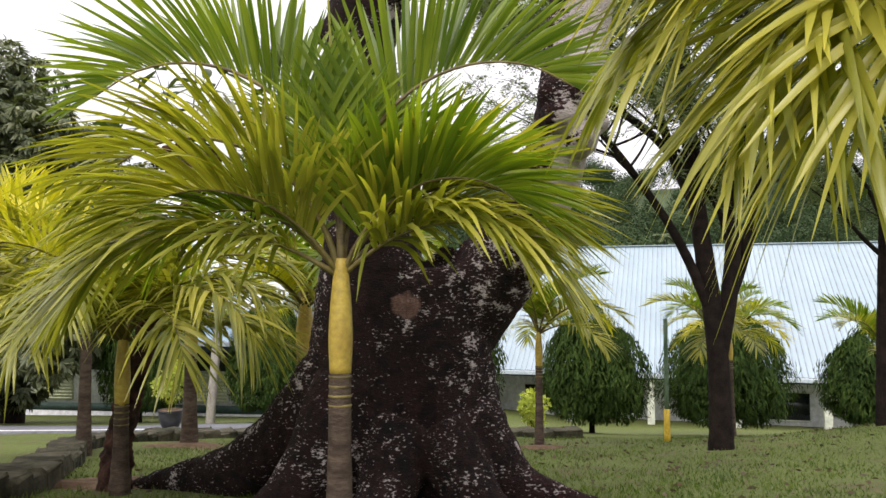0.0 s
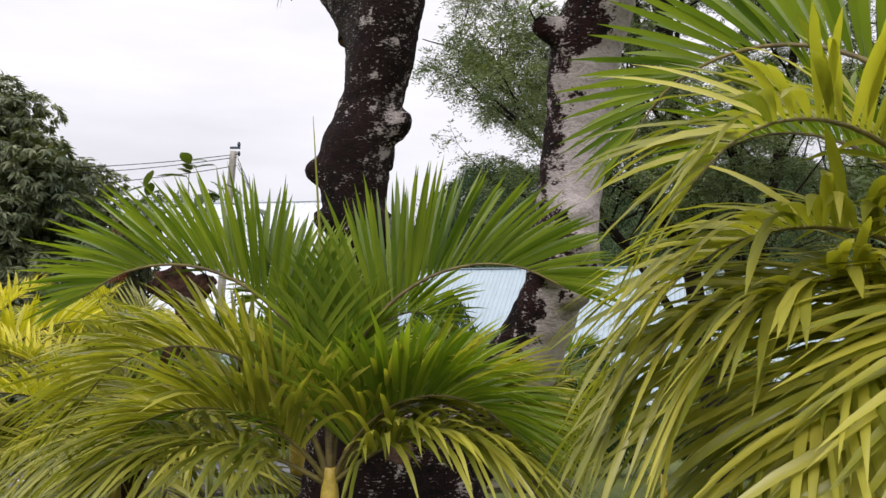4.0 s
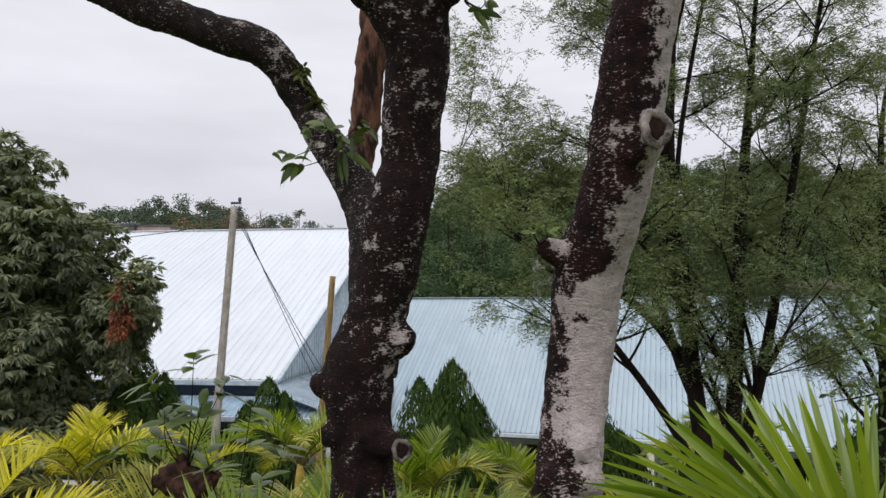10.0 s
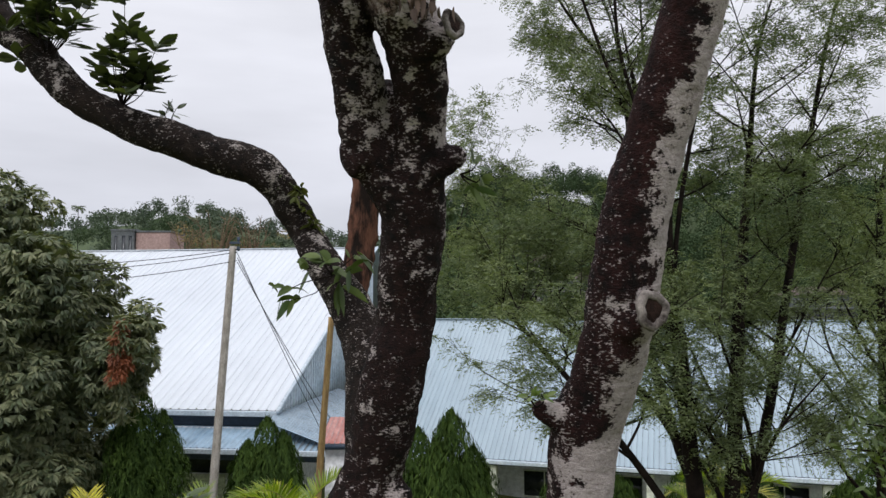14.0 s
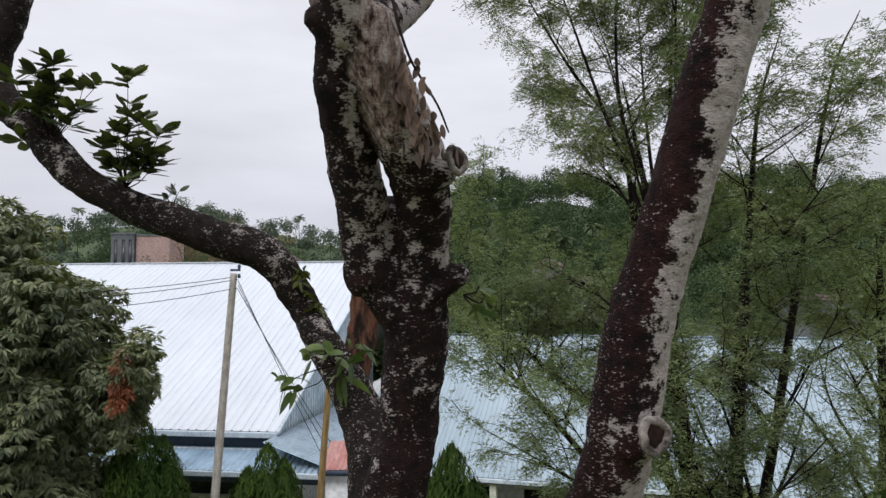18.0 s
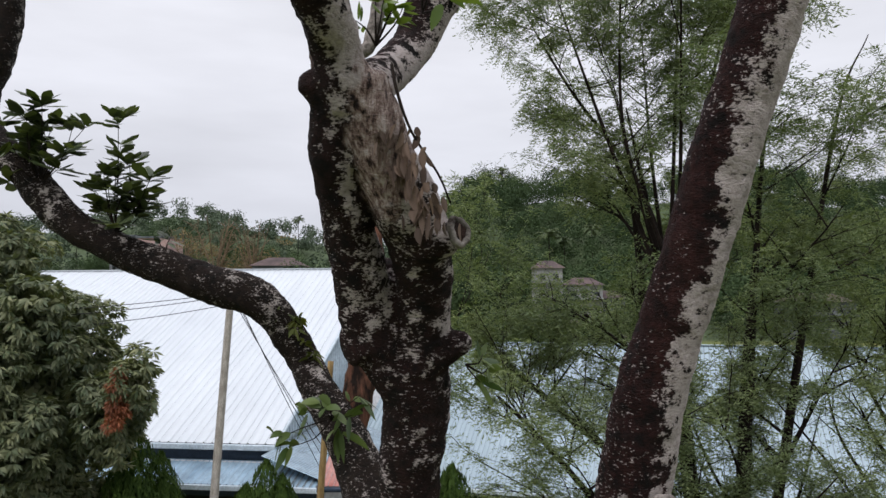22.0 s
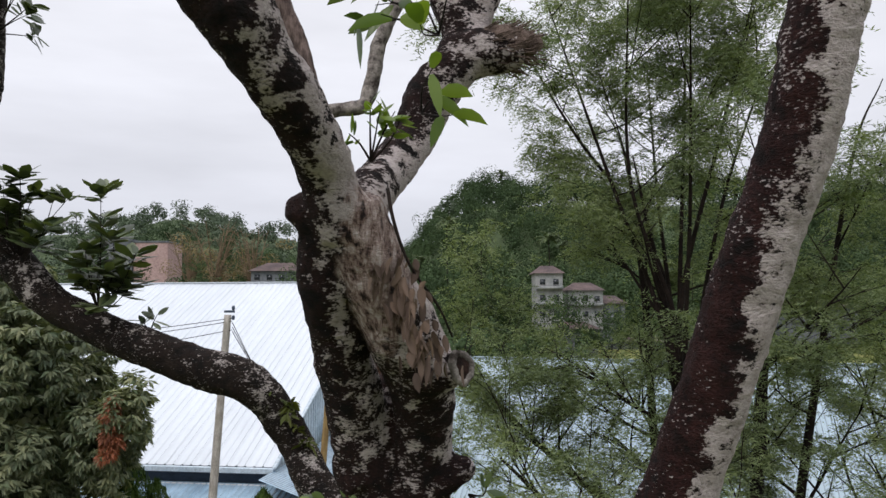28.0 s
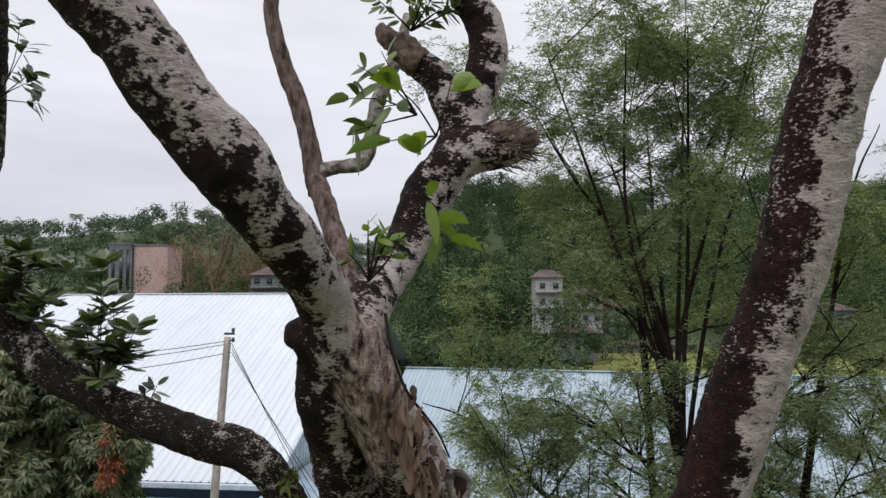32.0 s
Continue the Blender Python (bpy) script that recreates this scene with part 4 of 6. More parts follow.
part("splintered_end", fused([tube(rel([(-0.12, 6.28, 11.08, 0.13), (-0.3, 6.28, 11.23, 0.115), (-0.42, 6.28, 11.33, 0.08), (-0.48, 6.28, 11.4, 0.03)], AT), 14, 0.04)], 0.018, 0.03, 8.0), wood_bare, big, "frayed bare brown wood of the broken arm")
part("thin_limb", tube(rel([(-1.55, 10.15, 10.6, 0.15), (-1.63, 10.2, 10.86, 0.14), (-1.70, 10.2, 11.26, 0.128), (-1.84, 10.2, 11.79, 0.122), (-2.02, 10.2, 12.25, 0.118), (-2.14, 10.2, 12.64, 0.11), (-2.22, 10.2, 13.1, 0.1), (-2.2, 10.2, 14.0, 0.09)], AT), 16, 0.06, 0.14, 6.0), thin_mat, big, "weathered reddish-grey thin limb", True)
part("thin_limb", tube(rel([(-1.64, 10.2, 10.84, 0.11), (-1.42, 10.2, 10.93, 0.098), (-1.2, 10.2, 10.96, 0.092), (-0.98, 10.2, 11.02, 0.1), (-0.88, 10.2, 11.35, 0.1), (-0.80, 10.2, 11.8, 0.1), (-0.68, 10.2, 12.1, 0.095), (-0.5, 10.2, 12.5, 0.08), (-0.4, 10.2, 13.0, 0.06)], AT), 14, 0.05, 0.14, 7.0), lichen_mat, big, "pale peeling thin limb", True)


def scar(centre, facing, radius, thick):
    """A healed branch scar: a raised pale ring round a dark hollow."""
    f = Vector(facing).normalized()
    m = Matrix.Translation(Vector(centre) - Vector(AT)) @ f.to_track_quat("Z", "Y").to_matrix().to_4x4()
    u, w = np.meshgrid(np.arange(28) * 2 * np.pi / 28, np.arange(10) * 2 * np.pi / 10, indexing="ij")
    rr = radius * (1 + 0.08 * np.sin(3 * u + 1) + 0.05 * np.sin(7 * u))
    v = np.stack([(rr + thick * np.cos(w)) * np.cos(u), (rr * 1.15 + thick * np.cos(w)) * np.sin(u), thick * np.sin(w)], -1).reshape(-1, 3)
    i, j = np.meshgrid(np.arange(28), np.arange(10), indexing="ij")
    i, j = i.ravel(), j.ravel()
    fc = np.stack([i * 10 + j, (i + 1) % 28 * 10 + j, (i + 1) % 28 * 10 + (j + 1) % 10, i * 10 + (j + 1) % 10], 1)
    ring_ob = part("branch_scar", (v, fc), lichen_mat if radius > 0.1 else scar_mat, big, "pale healed ring of a lost branch", True)
    ring_ob.matrix_local = m
    hol = part("hollow", tube([(0, 0, -0.06, radius * 0.4), (0, 0, 0.0, radius * 0.95), (0, 0, 0.012, radius * 0.95)], 20, 0.02, 0.1, 20.0, cap=True), hollow_mat, ring_ob, "dark hollow wood")
    return ring_ob


scar((1.625, 5.53, 6.04), (0.3, -1, 0.05), 0.102, 0.036)
scar((0.135, 5.0, 8.035), (0.75, -0.8, 0.25), 0.075, 0.026)
scar((-0.33, 6.42, 3.49), (0.35, -1, 0.1), 0.07, 0.022)

# ---- palms ----
def frond(az, elev, length, droop, leaf_len, lift, hang, rng, pairs=46, leaf_width=0.035, start=0.16, curl=0.0):
    """Rachis and leaflets of one arching feather leaf, from the crown outward."""
    s = np.linspace(0, 1, 25)
    ang = elev - droop * s ** 1.35
    a = az + curl * s ** 2
    step = length / 24
    d = np.stack([np.cos(ang) * np.cos(a), np.cos(ang) * np.sin(a), np.sin(ang)], 1)
    p = np.vstack([np.zeros(3), np.cumsum(d[:-1] * step, 0)])
    rad = np.interp(s, [0, 0.1, 0.5, 1], [0.022, 0.016, 0.009, 0.003]) * length / 1.6
    stalk = tube(np.column_stack([p, rad])[::3], 6, 0.08)
    t = np.sort(rng.uniform(start, 0.995, pairs * 2))
    t[:pairs] = np.linspace(start, 0.99, pairs) + rng.normal(0, 0.004, pairs)
    t[pairs:] = np.linspace(start, 0.99, pairs) + rng.normal(0, 0.004, pairs)
    t = np.clip(t, 0, 1)
    sgn = np.repeat([1.0, -1.0], pairs)[:, None]
    at = np.stack([np.interp(t, s, p[:, k]) for k in range(3)], 1)
    tan = unit(np.stack([np.interp(t, s, d[:, k]) for k in range(3)], 1))
    aa = np.interp(t, s, a)
    side = np.stack([-np.sin(aa), np.cos(aa), 0 * aa], 1)
    up = np.cross(side, tan) * -1.0
    up = np.where(up[:, 2:] < 0, -up, up) if droop < 1.2 else np.cross(tan, side)
    jit = 0.02 + 0.22 * hang
    open_ = np.interp(t, [0, 0.4, 0.85, 1], [1.2, 1.05, 0.75, 0.35])[:, None] + rng.normal(0, jit, (2 * pairs, 1))
    lf = lift + rng.normal(0, jit * 1.4, (2 * pairs, 1))
    way = unit(np.cos(open_) * tan + np.sin(open_) * (np.cos(lf) * side * sgn + np.sin(lf) * up))
    size = leaf_len * np.interp(t, [0, 0.15, 0.5, 0.85, 1], [0.55, 0.85, 1.0, 0.75, 0.4]) * rng.uniform(0.88, 1.1, 2 * pairs)
    droopy = hang * rng.uniform(0.6, 1.5, 2 * pairs)
    lw = leaf_width * np.interp(t, [0, 0.4, 1], [0.8, 1.0, 0.6]) * rng.uniform(0.8, 1.15, 2 * pairs)
    return stalk, blades(at, way, tan, size, lw, droopy, 5)


def palm(place, height, radius, fronds, label, group="", rings=True, shaft=0.62, seed=0, name="palm_tree", leaf=(0.5, 0.035), pairs=46, split=0, start=0.16):
    """Trunk with leaf scars, smooth crownshaft and arching fronds."""
    r = np.random.default_rng(seed)
    root = thing(name, place, label, "palm tree", group)
    h0 = height - shaft
    part("trunk", tube([(0, 0, -0.15, radius * 1.75), (0, 0, 0.08, radius * 1.5), (0, 0, h0 * 0.5, radius * 1.12), (0.0, 0, h0, radius)], 18, 0.035, 0.05, 9.0), palm_wood, root, "", True)
    part("crownshaft", tube([(0, 0, h0 - 0.01, radius * 0.98), (0, 0, h0 + shaft * 0.35, radius * 1.12), (0, 0, h0 + shaft * 0.75, radius * 0.9), (0, 0, height + 0.05, radius * 0.55)], 18, 0.04), palm_shaft, root, "smooth yellow crownshaft", True)
    if rings:
        for k in range(4):
            z = h0 - 0.02 - 0.055 * k
            rr = radius * 1.03
            part("leaf_scar", tube([(0, 0, z - 0.008, rr), (0, 0, z, rr * 1.05), (0, 0, z + 0.008, rr)], 18, 0.01, cap=False), rachis_dark, root)
    for az, elev, length, droop, lift, hang, mat in fronds:
        st, bl = frond(radians(az), radians(elev), length, radians(droop), leaf[0], lift, hang, r, pairs, leaf[1], start)
        f = part("frond", st, rachis_mat if mat is not frond_green and start > 0.15 else rachis_dark, root, "", True)
        f.location = (0, 0, height - 0.06)
        if split > 0:
            v, fc = bl
            k = 18
            quads = fc[:10]
            for q0 in range(0, len(v), k):
                part("leaflet", (v[q0:q0 + k], quads), mat, f)
            split -= len(v) // k
        else:
            part("leaf_blade", bl, mat, f)
    return root


G, O, Y = frond_green, frond_olive, frond_yellow
main_palm = palm((-0.60, 4.52, 0.12), 1.75, 0.064, [
    (178, 90, 2.4, 136, 1.25, 0.14, G), (2, 92, 2.3, 132, 1.3, 0.10, G), (184, 74, 2.0, 142, 0.85, 0.3, O),
    (-3, 62, 1.55, 124, 0.9, 0.3, O), (188, 32, 1.6, 84, 0.45, 0.5, O), (-10, 42, 1.35, 96, 0.55, 0.5, O),
    (125, 86, 1.9, 110, 1.0, 0.14, G), (60, 82, 1.9, 120, 1.05, 0.16, G), (30, 50, 1.5, 104, 0.7, 0.4, O), (160, 50, 1.5, 104, 0.75, 0.35, G), (198, 56, 1.5, 112, 0.8, 0.32, O), (340, 66, 1.4, 118, 0.95, 0.25, G),
], "slender palm with yellow crownshaft and arching green fronds", seed=1, leaf=(0.84, 0.037), pairs=78, split=330, start=0.19)
part("spear_leaf", tube([(0, 0, 1.7, 0.014), (-0.05, 0.05, 2.6, 0.012), (-0.1, 0.1, 3.3, 0.008), (-0.14, 0.1, 3.9, 0.002)], 8, 0.1), frond_olive, main_palm, "unopened pale spear leaf", True)
palm((1.95, 2.6, 0.22), 2.74, 0.07, [
    (202, 60, 1.6, 116, 0.9, 0.34, O), (146, 91, 2.1, 160, 1.2, 0.1, G), (208, 8, 1.4, 100, 0.5, 0.4, O), (221, 0, 1.4, 76, 0.4, 0.4, O), (196, -4, 1.35, 66, 0.35, 0.45, O), (214, -14, 1.35, 50, 0.25, 0.6, O), (232, 12, 1.15, 70, 0.4, 0.3, O), (190, 18, 1.4, 88, 0.5, 0.3, O),
    (184, 36, 1.4, 98, 0.6, 0.45, O), (176, 14, 1.4, 70, 0.4, 0.55, O), (120, 66, 1.6, 95, 0.9, 0.2, G), (60, 60, 1.6, 95, 0.8, 0.2, G), (0, 46, 1.5, 90, 0.6, 0.3, O), (250, 40, 1.1, 92, 0.6, 0.4, O),
], "palm with broad drooping yellow-green fronds", seed=2, leaf=(0.66, 0.042), pairs=40, split=330, start=0.24)
palm((-2.9, 7.0, -0.1), 1.45, 0.062, [
    (100, 78, 2.2, 70, 0.9, 0.14, O), (180, 70, 2.2, 90, 0.8, 0.2, Y), (150, 62, 2.1, 96, 0.8, 0.2, O), (205, 55, 2.0, 115, 0.5, 0.5, O),
    (0, 64, 2.1, 120, 0.7, 0.5, O), (330, 48, 1.9, 115, 0.4, 0.6, O), (260, 45, 1.7, 110, 0.4, 0.6, O), (190, 30, 1.9, 95, 0.3, 0.6, O), (45, 70, 2.1, 85, 0.8, 0.2, G), (290, 66, 1.8, 100, 0.6, 0.25, O), (230, 66, 1.9, 100, 0.6, 0.25, Y), (10, 20, 1.8, 70, 0.4, 0.4, O), (240, 50, 1.7, 120, 0.5, 0.5, O), (310, 40, 1.7, 110, 0.4, 0.5, O), (215, 38, 1.8, 100, 0.4, 0.5, O), (275, 58, 1.8, 118, 0.5, 0.4, O), (345, 56, 1.8, 116, 0.5, 0.45, O),
], "stout palm with hanging yellow-green fronds and dark trunk", seed=3, leaf=(0.68, 0.045), pairs=46)
palm((-4.75, 7.4, -0.15), 1.75, 0.07, [
    (80, 76, 2.1, 70, 0.9, 0.14, Y), (15, 70, 2.0, 80, 0.9, 0.15, Y), (340, 60, 1.9, 90, 0.8, 0.2, O), (180, 65, 2.0, 95, 0.7, 0.2, O), (130, 60, 2.0, 90, 0.7, 0.2, G),
    (220, 40, 1.8, 90, 0.5, 0.3, O), (280, 35, 1.7, 85, 0.5, 0.35, O), (0, 30, 1.8, 80, 0.5, 0.35, O), (50, 45, 1.9, 90, 0.6, 0.3, O),
], "palm with bright yellow upright young fronds", seed=4, leaf=(0.62, 0.045), pairs=44)
ring = [(90, 76, 1.8, 78, 0.8, 0.15, G), (0, 62, 1.9, 105, 0.7, 0.2, O), (180, 62, 1.9, 105, 0.7, 0.2, G), (45, 68, 1.8, 96, 0.8, 0.2, G), (135, 66, 1.8, 96, 0.7, 0.2, O), (225, 52, 1.8, 105, 0.6, 0.3, O), (315, 52, 1.8, 105, 0.6, 0.3, G), (200, 25, 1.6, 80, 0.4, 0.35, O), (340, 25, 1.6, 80, 0.4, 0.35, O), (270, 42, 1.6, 90, 0.5, 0.3, Y), (250, 75, 1.7, 80, 0.8, 0.15, G)]
for k, (x, y, h, r) in enumerate([(-4.7, 14.4, 2.3, 0.11), (5.7, 16.0, 2.05, 0.09), (8.9, 15.5, 1.4, 0.1), (1.7, 13.7, 2.05, 0.06), (-2.9, 15.8, 2.6, 0.1), (-0.3, 12.8, 2.2, 0.1), (-5.5, 11.9, 2.6, 0.08), (-6.6, 10.2, 2.3, 0.09), (7.4, 20.0, 2.6, 0.1), (-1.5, 8.4, 1.9, 0.09)]):
    palm((x, y, float(ground_z(x, y))), h, r, [(a + 37 * k, e, l, d, lf, hg, Y if k in (6, 7) and m is G else m) for a, e, l, d, lf, hg, m in ring], "garden palm with arching yellow-green fronds on the lawn", "garden palms", seed=10 + k, pairs=38, leaf=(0.56, 0.045))


# ---- leafy masses ----
def crown_points(blobs, n, rng, shell=0.55):
    """Points in the outer shells of several ellipsoids (x, y, z, rx, ry, rz), by their size; and the ways outward."""
    b = np.asarray(blobs, float)
    w = (b[:, 3] * b[:, 4] * b[:, 5]) ** 0.67
    k = rng.choice(len(b), n, p=w / w.sum())
    d = sphere_dirs(n, rng)
    rr = rng.uniform(shell, 1.0, n)[:, None] ** 0.6
    return b[k, :3] + d * rr * b[k, 3:6], d


def blob_cluster(centre, size, n, small, rng):
    d = sphere_dirs(n, rng) * rng.uniform(0.35, 0.9, (n, 1))
    c = np.asarray(centre) + d * np.asarray(size)
    return np.column_stack([c, rng.uniform(0.6, 1.2, (n, 3)) * small])


r = np.random.default_rng(7)
left_tree = thing("tree", (-15.0, 27.0, float(ground_z(-15, 27))), "dense round-crowned evergreen tree with drooping leaf clusters", "tree")
part("trunk", tube([(0, 0, -0.3, 0.45), (0, 0, 1.5, 0.35), (0.3, 0, 4, 0.3), (0.2, 0, 8, 0.15)], 14, 0.2, 0.1), bark_thin, left_tree, "", True)
d = sphere_dirs(100, r)
lobe = np.column_stack([np.array([0.0, 0, 6.9]) + d * r.uniform(0.72, 1.0, (100, 1)) * np.array([2.85, 2.9, 6.1]), r.uniform(0.75, 1.25, (100, 1)) * np.array([1.0, 1.0, 0.8])])
low = blob_cluster((5.0, -1.5, 7.8), (0.7, 0.7, 1.0), 10, 0.55, r)
lobe = np.vstack([lobe, low, blob_cluster((3.7, -1.0, 6.6), (1.0, 0.8, 1.5), 12, 0.8, r), blob_cluster((1.2, -0.5, 3.4), (2.4, 1.8, 2.2), 20, 1.0, r)])
C, D = crown_points(lobe, 7600, r, 0.75)
C, D = np.repeat(C, 15, 0), np.repeat(D, 15, 0)
way = unit(D * (0.7, 0.7, 0.4) + r.normal(size=D.shape) * (0.6, 0.6, 0.35) + (0, 0, -0.62))
part("crown", flakes(C + way * 0.05, way, r.uniform(0.24, 0.44, len(C)), r.uniform(0.075, 0.115, len(C)), r, 0.25, unit(D + r.normal(0, 0.35, D.shape) + (0, 0, 0.45))), leaf_dense, left_tree)
inner = blob_cluster((0.0, 0, 6.6), (2.4, 2.4, 5.0), 50, 1.1, r)
P, D = crown_points(inner, 16000, r, 0.3)
part("inner_leaves", flakes(P, unit(D + (0, 0, -0.5)), r.uniform(0.4, 0.7, len(P)), r.uniform(0.2, 0.3, len(P)), r), leaf_dense, left_tree)


def cypress(place, height, radius, seed):
    r = np.random.default_rng(seed)
    root = thing("cypress_shrub", place, "clipped dark green conical cypress shrub", "shrub", "clipped cypresses")
    part("trunk", tube([(0, 0, -0.1, 0.1), (0, 0, 0.5, 0.08), (0, 0, height * 0.7, 0.04)], 8, 0.15), bark_thin, root)
    n = 24000
    k = r.integers(0, 8, n)
    ca, co, ch = np.arange(8) * 0.9 + r.uniform(0, 0.5, 8), np.r_[0, r.uniform(0.3, 0.55, 7)] * radius, np.r_[1.0, r.uniform(0.68, 0.92, 7)]
    z = r.uniform(0, 1, n) ** 0.8
    prof = np.interp(z, [0, 0.12, 0.4, 0.75, 0.93, 1], [0.2, 0.75, 1.0, 0.72, 0.36, 0.05]) * radius * np.where(k == 0, 0.62, 0.52)
    a = r.uniform(0, 2 * np.pi, n)
    lump = 1 + 0.14 * np.sin(a * 5 + z * 9 + k) + 0.1 * np.sin(a * 9 - z * 17 + k)
    rr = prof * lump * r.uniform(0.6, 1.0, n) ** 0.5
    P = np.stack([co[k] * np.cos(ca[k]) + rr * np.cos(a), co[k] * np.sin(ca[k]) + rr * np.sin(a), 0.35 + z * (height * ch[k] - 0.35)], 1)
    way = unit(np.stack([np.cos(a), np.sin(a), 2.6 + 0 * a], 1) + r.normal(0, 0.45, (n, 3)))
    part("foliage", flakes(P, way, r.uniform(0.13, 0.32, n), r.uniform(0.03, 0.055, n), r, 0.25, unit(np.stack([np.cos(a), np.sin(a), 0.5 + 0 * a], 1) + r.normal(0, 0.25, (n, 3)))), cypress_mat, root)
    return root


for k, (x, y, h, rad) in enumerate([(-10.9, 27.9, 5.6, 1.9), (-6.2, 27.5, 4.6, 1.6), (0.3, 21.5, 4.9, 1.7), (4.7, 24.5, 4.0, 2.1), (8.9, 24.5, 3.9, 2.2), (13.5, 24, 3.6, 2.1), (-16.0, 24.0, 3.4, 1.7)]):
    cypress((x, y, float(ground_z(x, y))), h, rad, 40 + k)


# feathery trees
def feathery(place, stems, seed, label, sprays=1.0):
    """stems: (line, number of side branches, first height share). Fine drooping sprays sit on the twigs."""
    r = np.random.default_rng(seed)
    root = thing("tree", place, label, "tree")
    tips = []

    def twig(lots, p, d, rad, length, depth):
        n = 6
        pts, q, dd = [], np.array(p, float), np.array(d, float)
        for k in range(n):
            pts.append((*q, max(rad * (1 - 0.8 * k / (n - 1)), 0.0028)))
            q = q + dd * length / (n - 1)
            dd = unit(dd + r.normal(0, 0.07, 3) + np.array([0, 0, (0.05, 0.0, -0.10)[min(depth, 2)]]))
        lots.append(tube(pts, 5, length / 8, 0, cap=False) if depth == 0 else tube([pts[0], pts[2], pts[5]], 3, length / 2.5, 0, cap=False))
        arr = np.array(pts)[:, :3]
        if depth >= 1:
            tips.append((arr, dd, depth))
        if depth < 2:
            for k in range((6, 5)[depth]):
                t = r.uniform(0.22, 1.0)
                at = np.array([np.interp(t * (n - 1), range(n), arr[:, c]) for c in range(3)])
                out = sphere_dirs(1, r)[0]
                out[2] = out[2] * 0.35
                twig(lots, at, unit(dd * 0.8 + out * 0.85), rad * 0.45, length * 0.5 * r.uniform(0.6, 1.15), depth + 1)

    for line, kids, low in stems:
        lots = [tube(line, 12, 0.15, 0.06, 5.0)]
        arr = smooth_line(line, 0.2)
        for k in range(kids):
            t = r.uniform(low, 1.0)
            i = int(t * (len(arr) - 1))
            q = arr[i]
            out = sphere_dirs(1, r)[0]
            out[2] = 0.25 + 0.7 * abs(out[2])
            twig(lots, q[:3], unit(out), max(q[3] * 0.45, 0.012), r.uniform(1.2, 2.6), 0)
        part("stem", joined(*lots), bark_thin, root, "", True)
    P, W = [], []
    for arr, dd, depth in tips:
        m = int((9 if depth == 2 else 6) * sprays)
        t = r.uniform(0.2, 1.0, m) * (len(arr) - 1)
        base = np.stack([np.interp(t, range(len(arr)), arr[:, c]) for c in range(3)], 1)
        out = unit(r.normal(size=(m, 3)) * (1, 1, 0.5) + dd * 0.7 + (0, 0, -0.2))
        for s in range(9):
            P.append(base + out * (0.03 + 0.027 * s) + (0, 0, -0.0016 * s * s))
            side = unit(np.cross(out, r.normal(size=(m, 3)) * 0.4 + (0, 0, 1)))
            W.append(unit(out * 0.7 + side * (1 if s % 2 else -1) + r.normal(0, 0.15, (m, 3))))
    P, W = np.concatenate(P), np.concatenate(W)
    part("crown", flakes(P, W, r.uniform(0.052, 0.1, len(P)), r.uniform(0.0135, 0.022, len(P)), r), leaf_feather, root)
    return root


def broom(stem, z, rad, lean, n, length, seed, kids=6, low=0.25):
    """Slim shoots that leave one stem at about one height and rise, spreading, like a broom."""
    r = np.random.default_rng(seed)
    line = smooth_line(stem, 0.2)
    out = []
    for k in range(n):
        a = 2 * np.pi * k / n + r.uniform(-0.3, 0.3)
        s = r.uniform(0.3, 1.0) * lean
        dx, dy = math.cos(a) * s, math.sin(a) * s * 0.7
        z0 = z - r.uniform(0, 1.6)
        x, y = (float(np.interp(z0, line[:, 2], line[:, c])) for c in (0, 1))
        w = r.normal(0, 0.12, 4)
        out.append(([(x, y, z0, rad), (x + dx * 0.15 + w[0] * 0.4, y + dy * 0.2, z0 + length * 0.25, rad * 0.85), (x + dx * 0.5 + w[1], y + dy * 0.55, z0 + length * 0.6, rad * 0.6), (x + dx + w[2], y + dy, z0 + length * r.uniform(0.9, 1.1), rad * 0.2)], kids, low))
    return out


zt = float(ground_z(4.4, 12.3))
STEM_A = [(0, 0, -0.3, 0.22), (0, 0, 0.6, 0.18), (-0.05, 0, 1.8, 0.16), (-0.32, 0, 4, 0.135), (-0.55, 0, 6.5, 0.12), (-0.75, 0.1, 8.2, 0.09), (-1.0, 0.1, 9.8, 0.05), (-1.3, 0.2, 11.5, 0.01)]
STEM_B = [(0.0, 0, 1.9, 0.11), (0.5, 0.1, 3.2, 0.1), (1.0, 0.2, 5, 0.085), (1.6, 0.3, 8, 0.06), (2.3, 0.3, 11.5, 0.025), (2.9, 0.4, 12.8, 0.008)]
STEM_C = [(0, 0, -0.3, 0.14), (0.1, 0, 2.5, 0.11), (0.3, 0.1, 5.5, 0.09), (0.35, 0.2, 7.5, 0.06), (0.6, 0.3, 9.2, 0.03), (1.2, 0.4, 10.4, 0.008)]
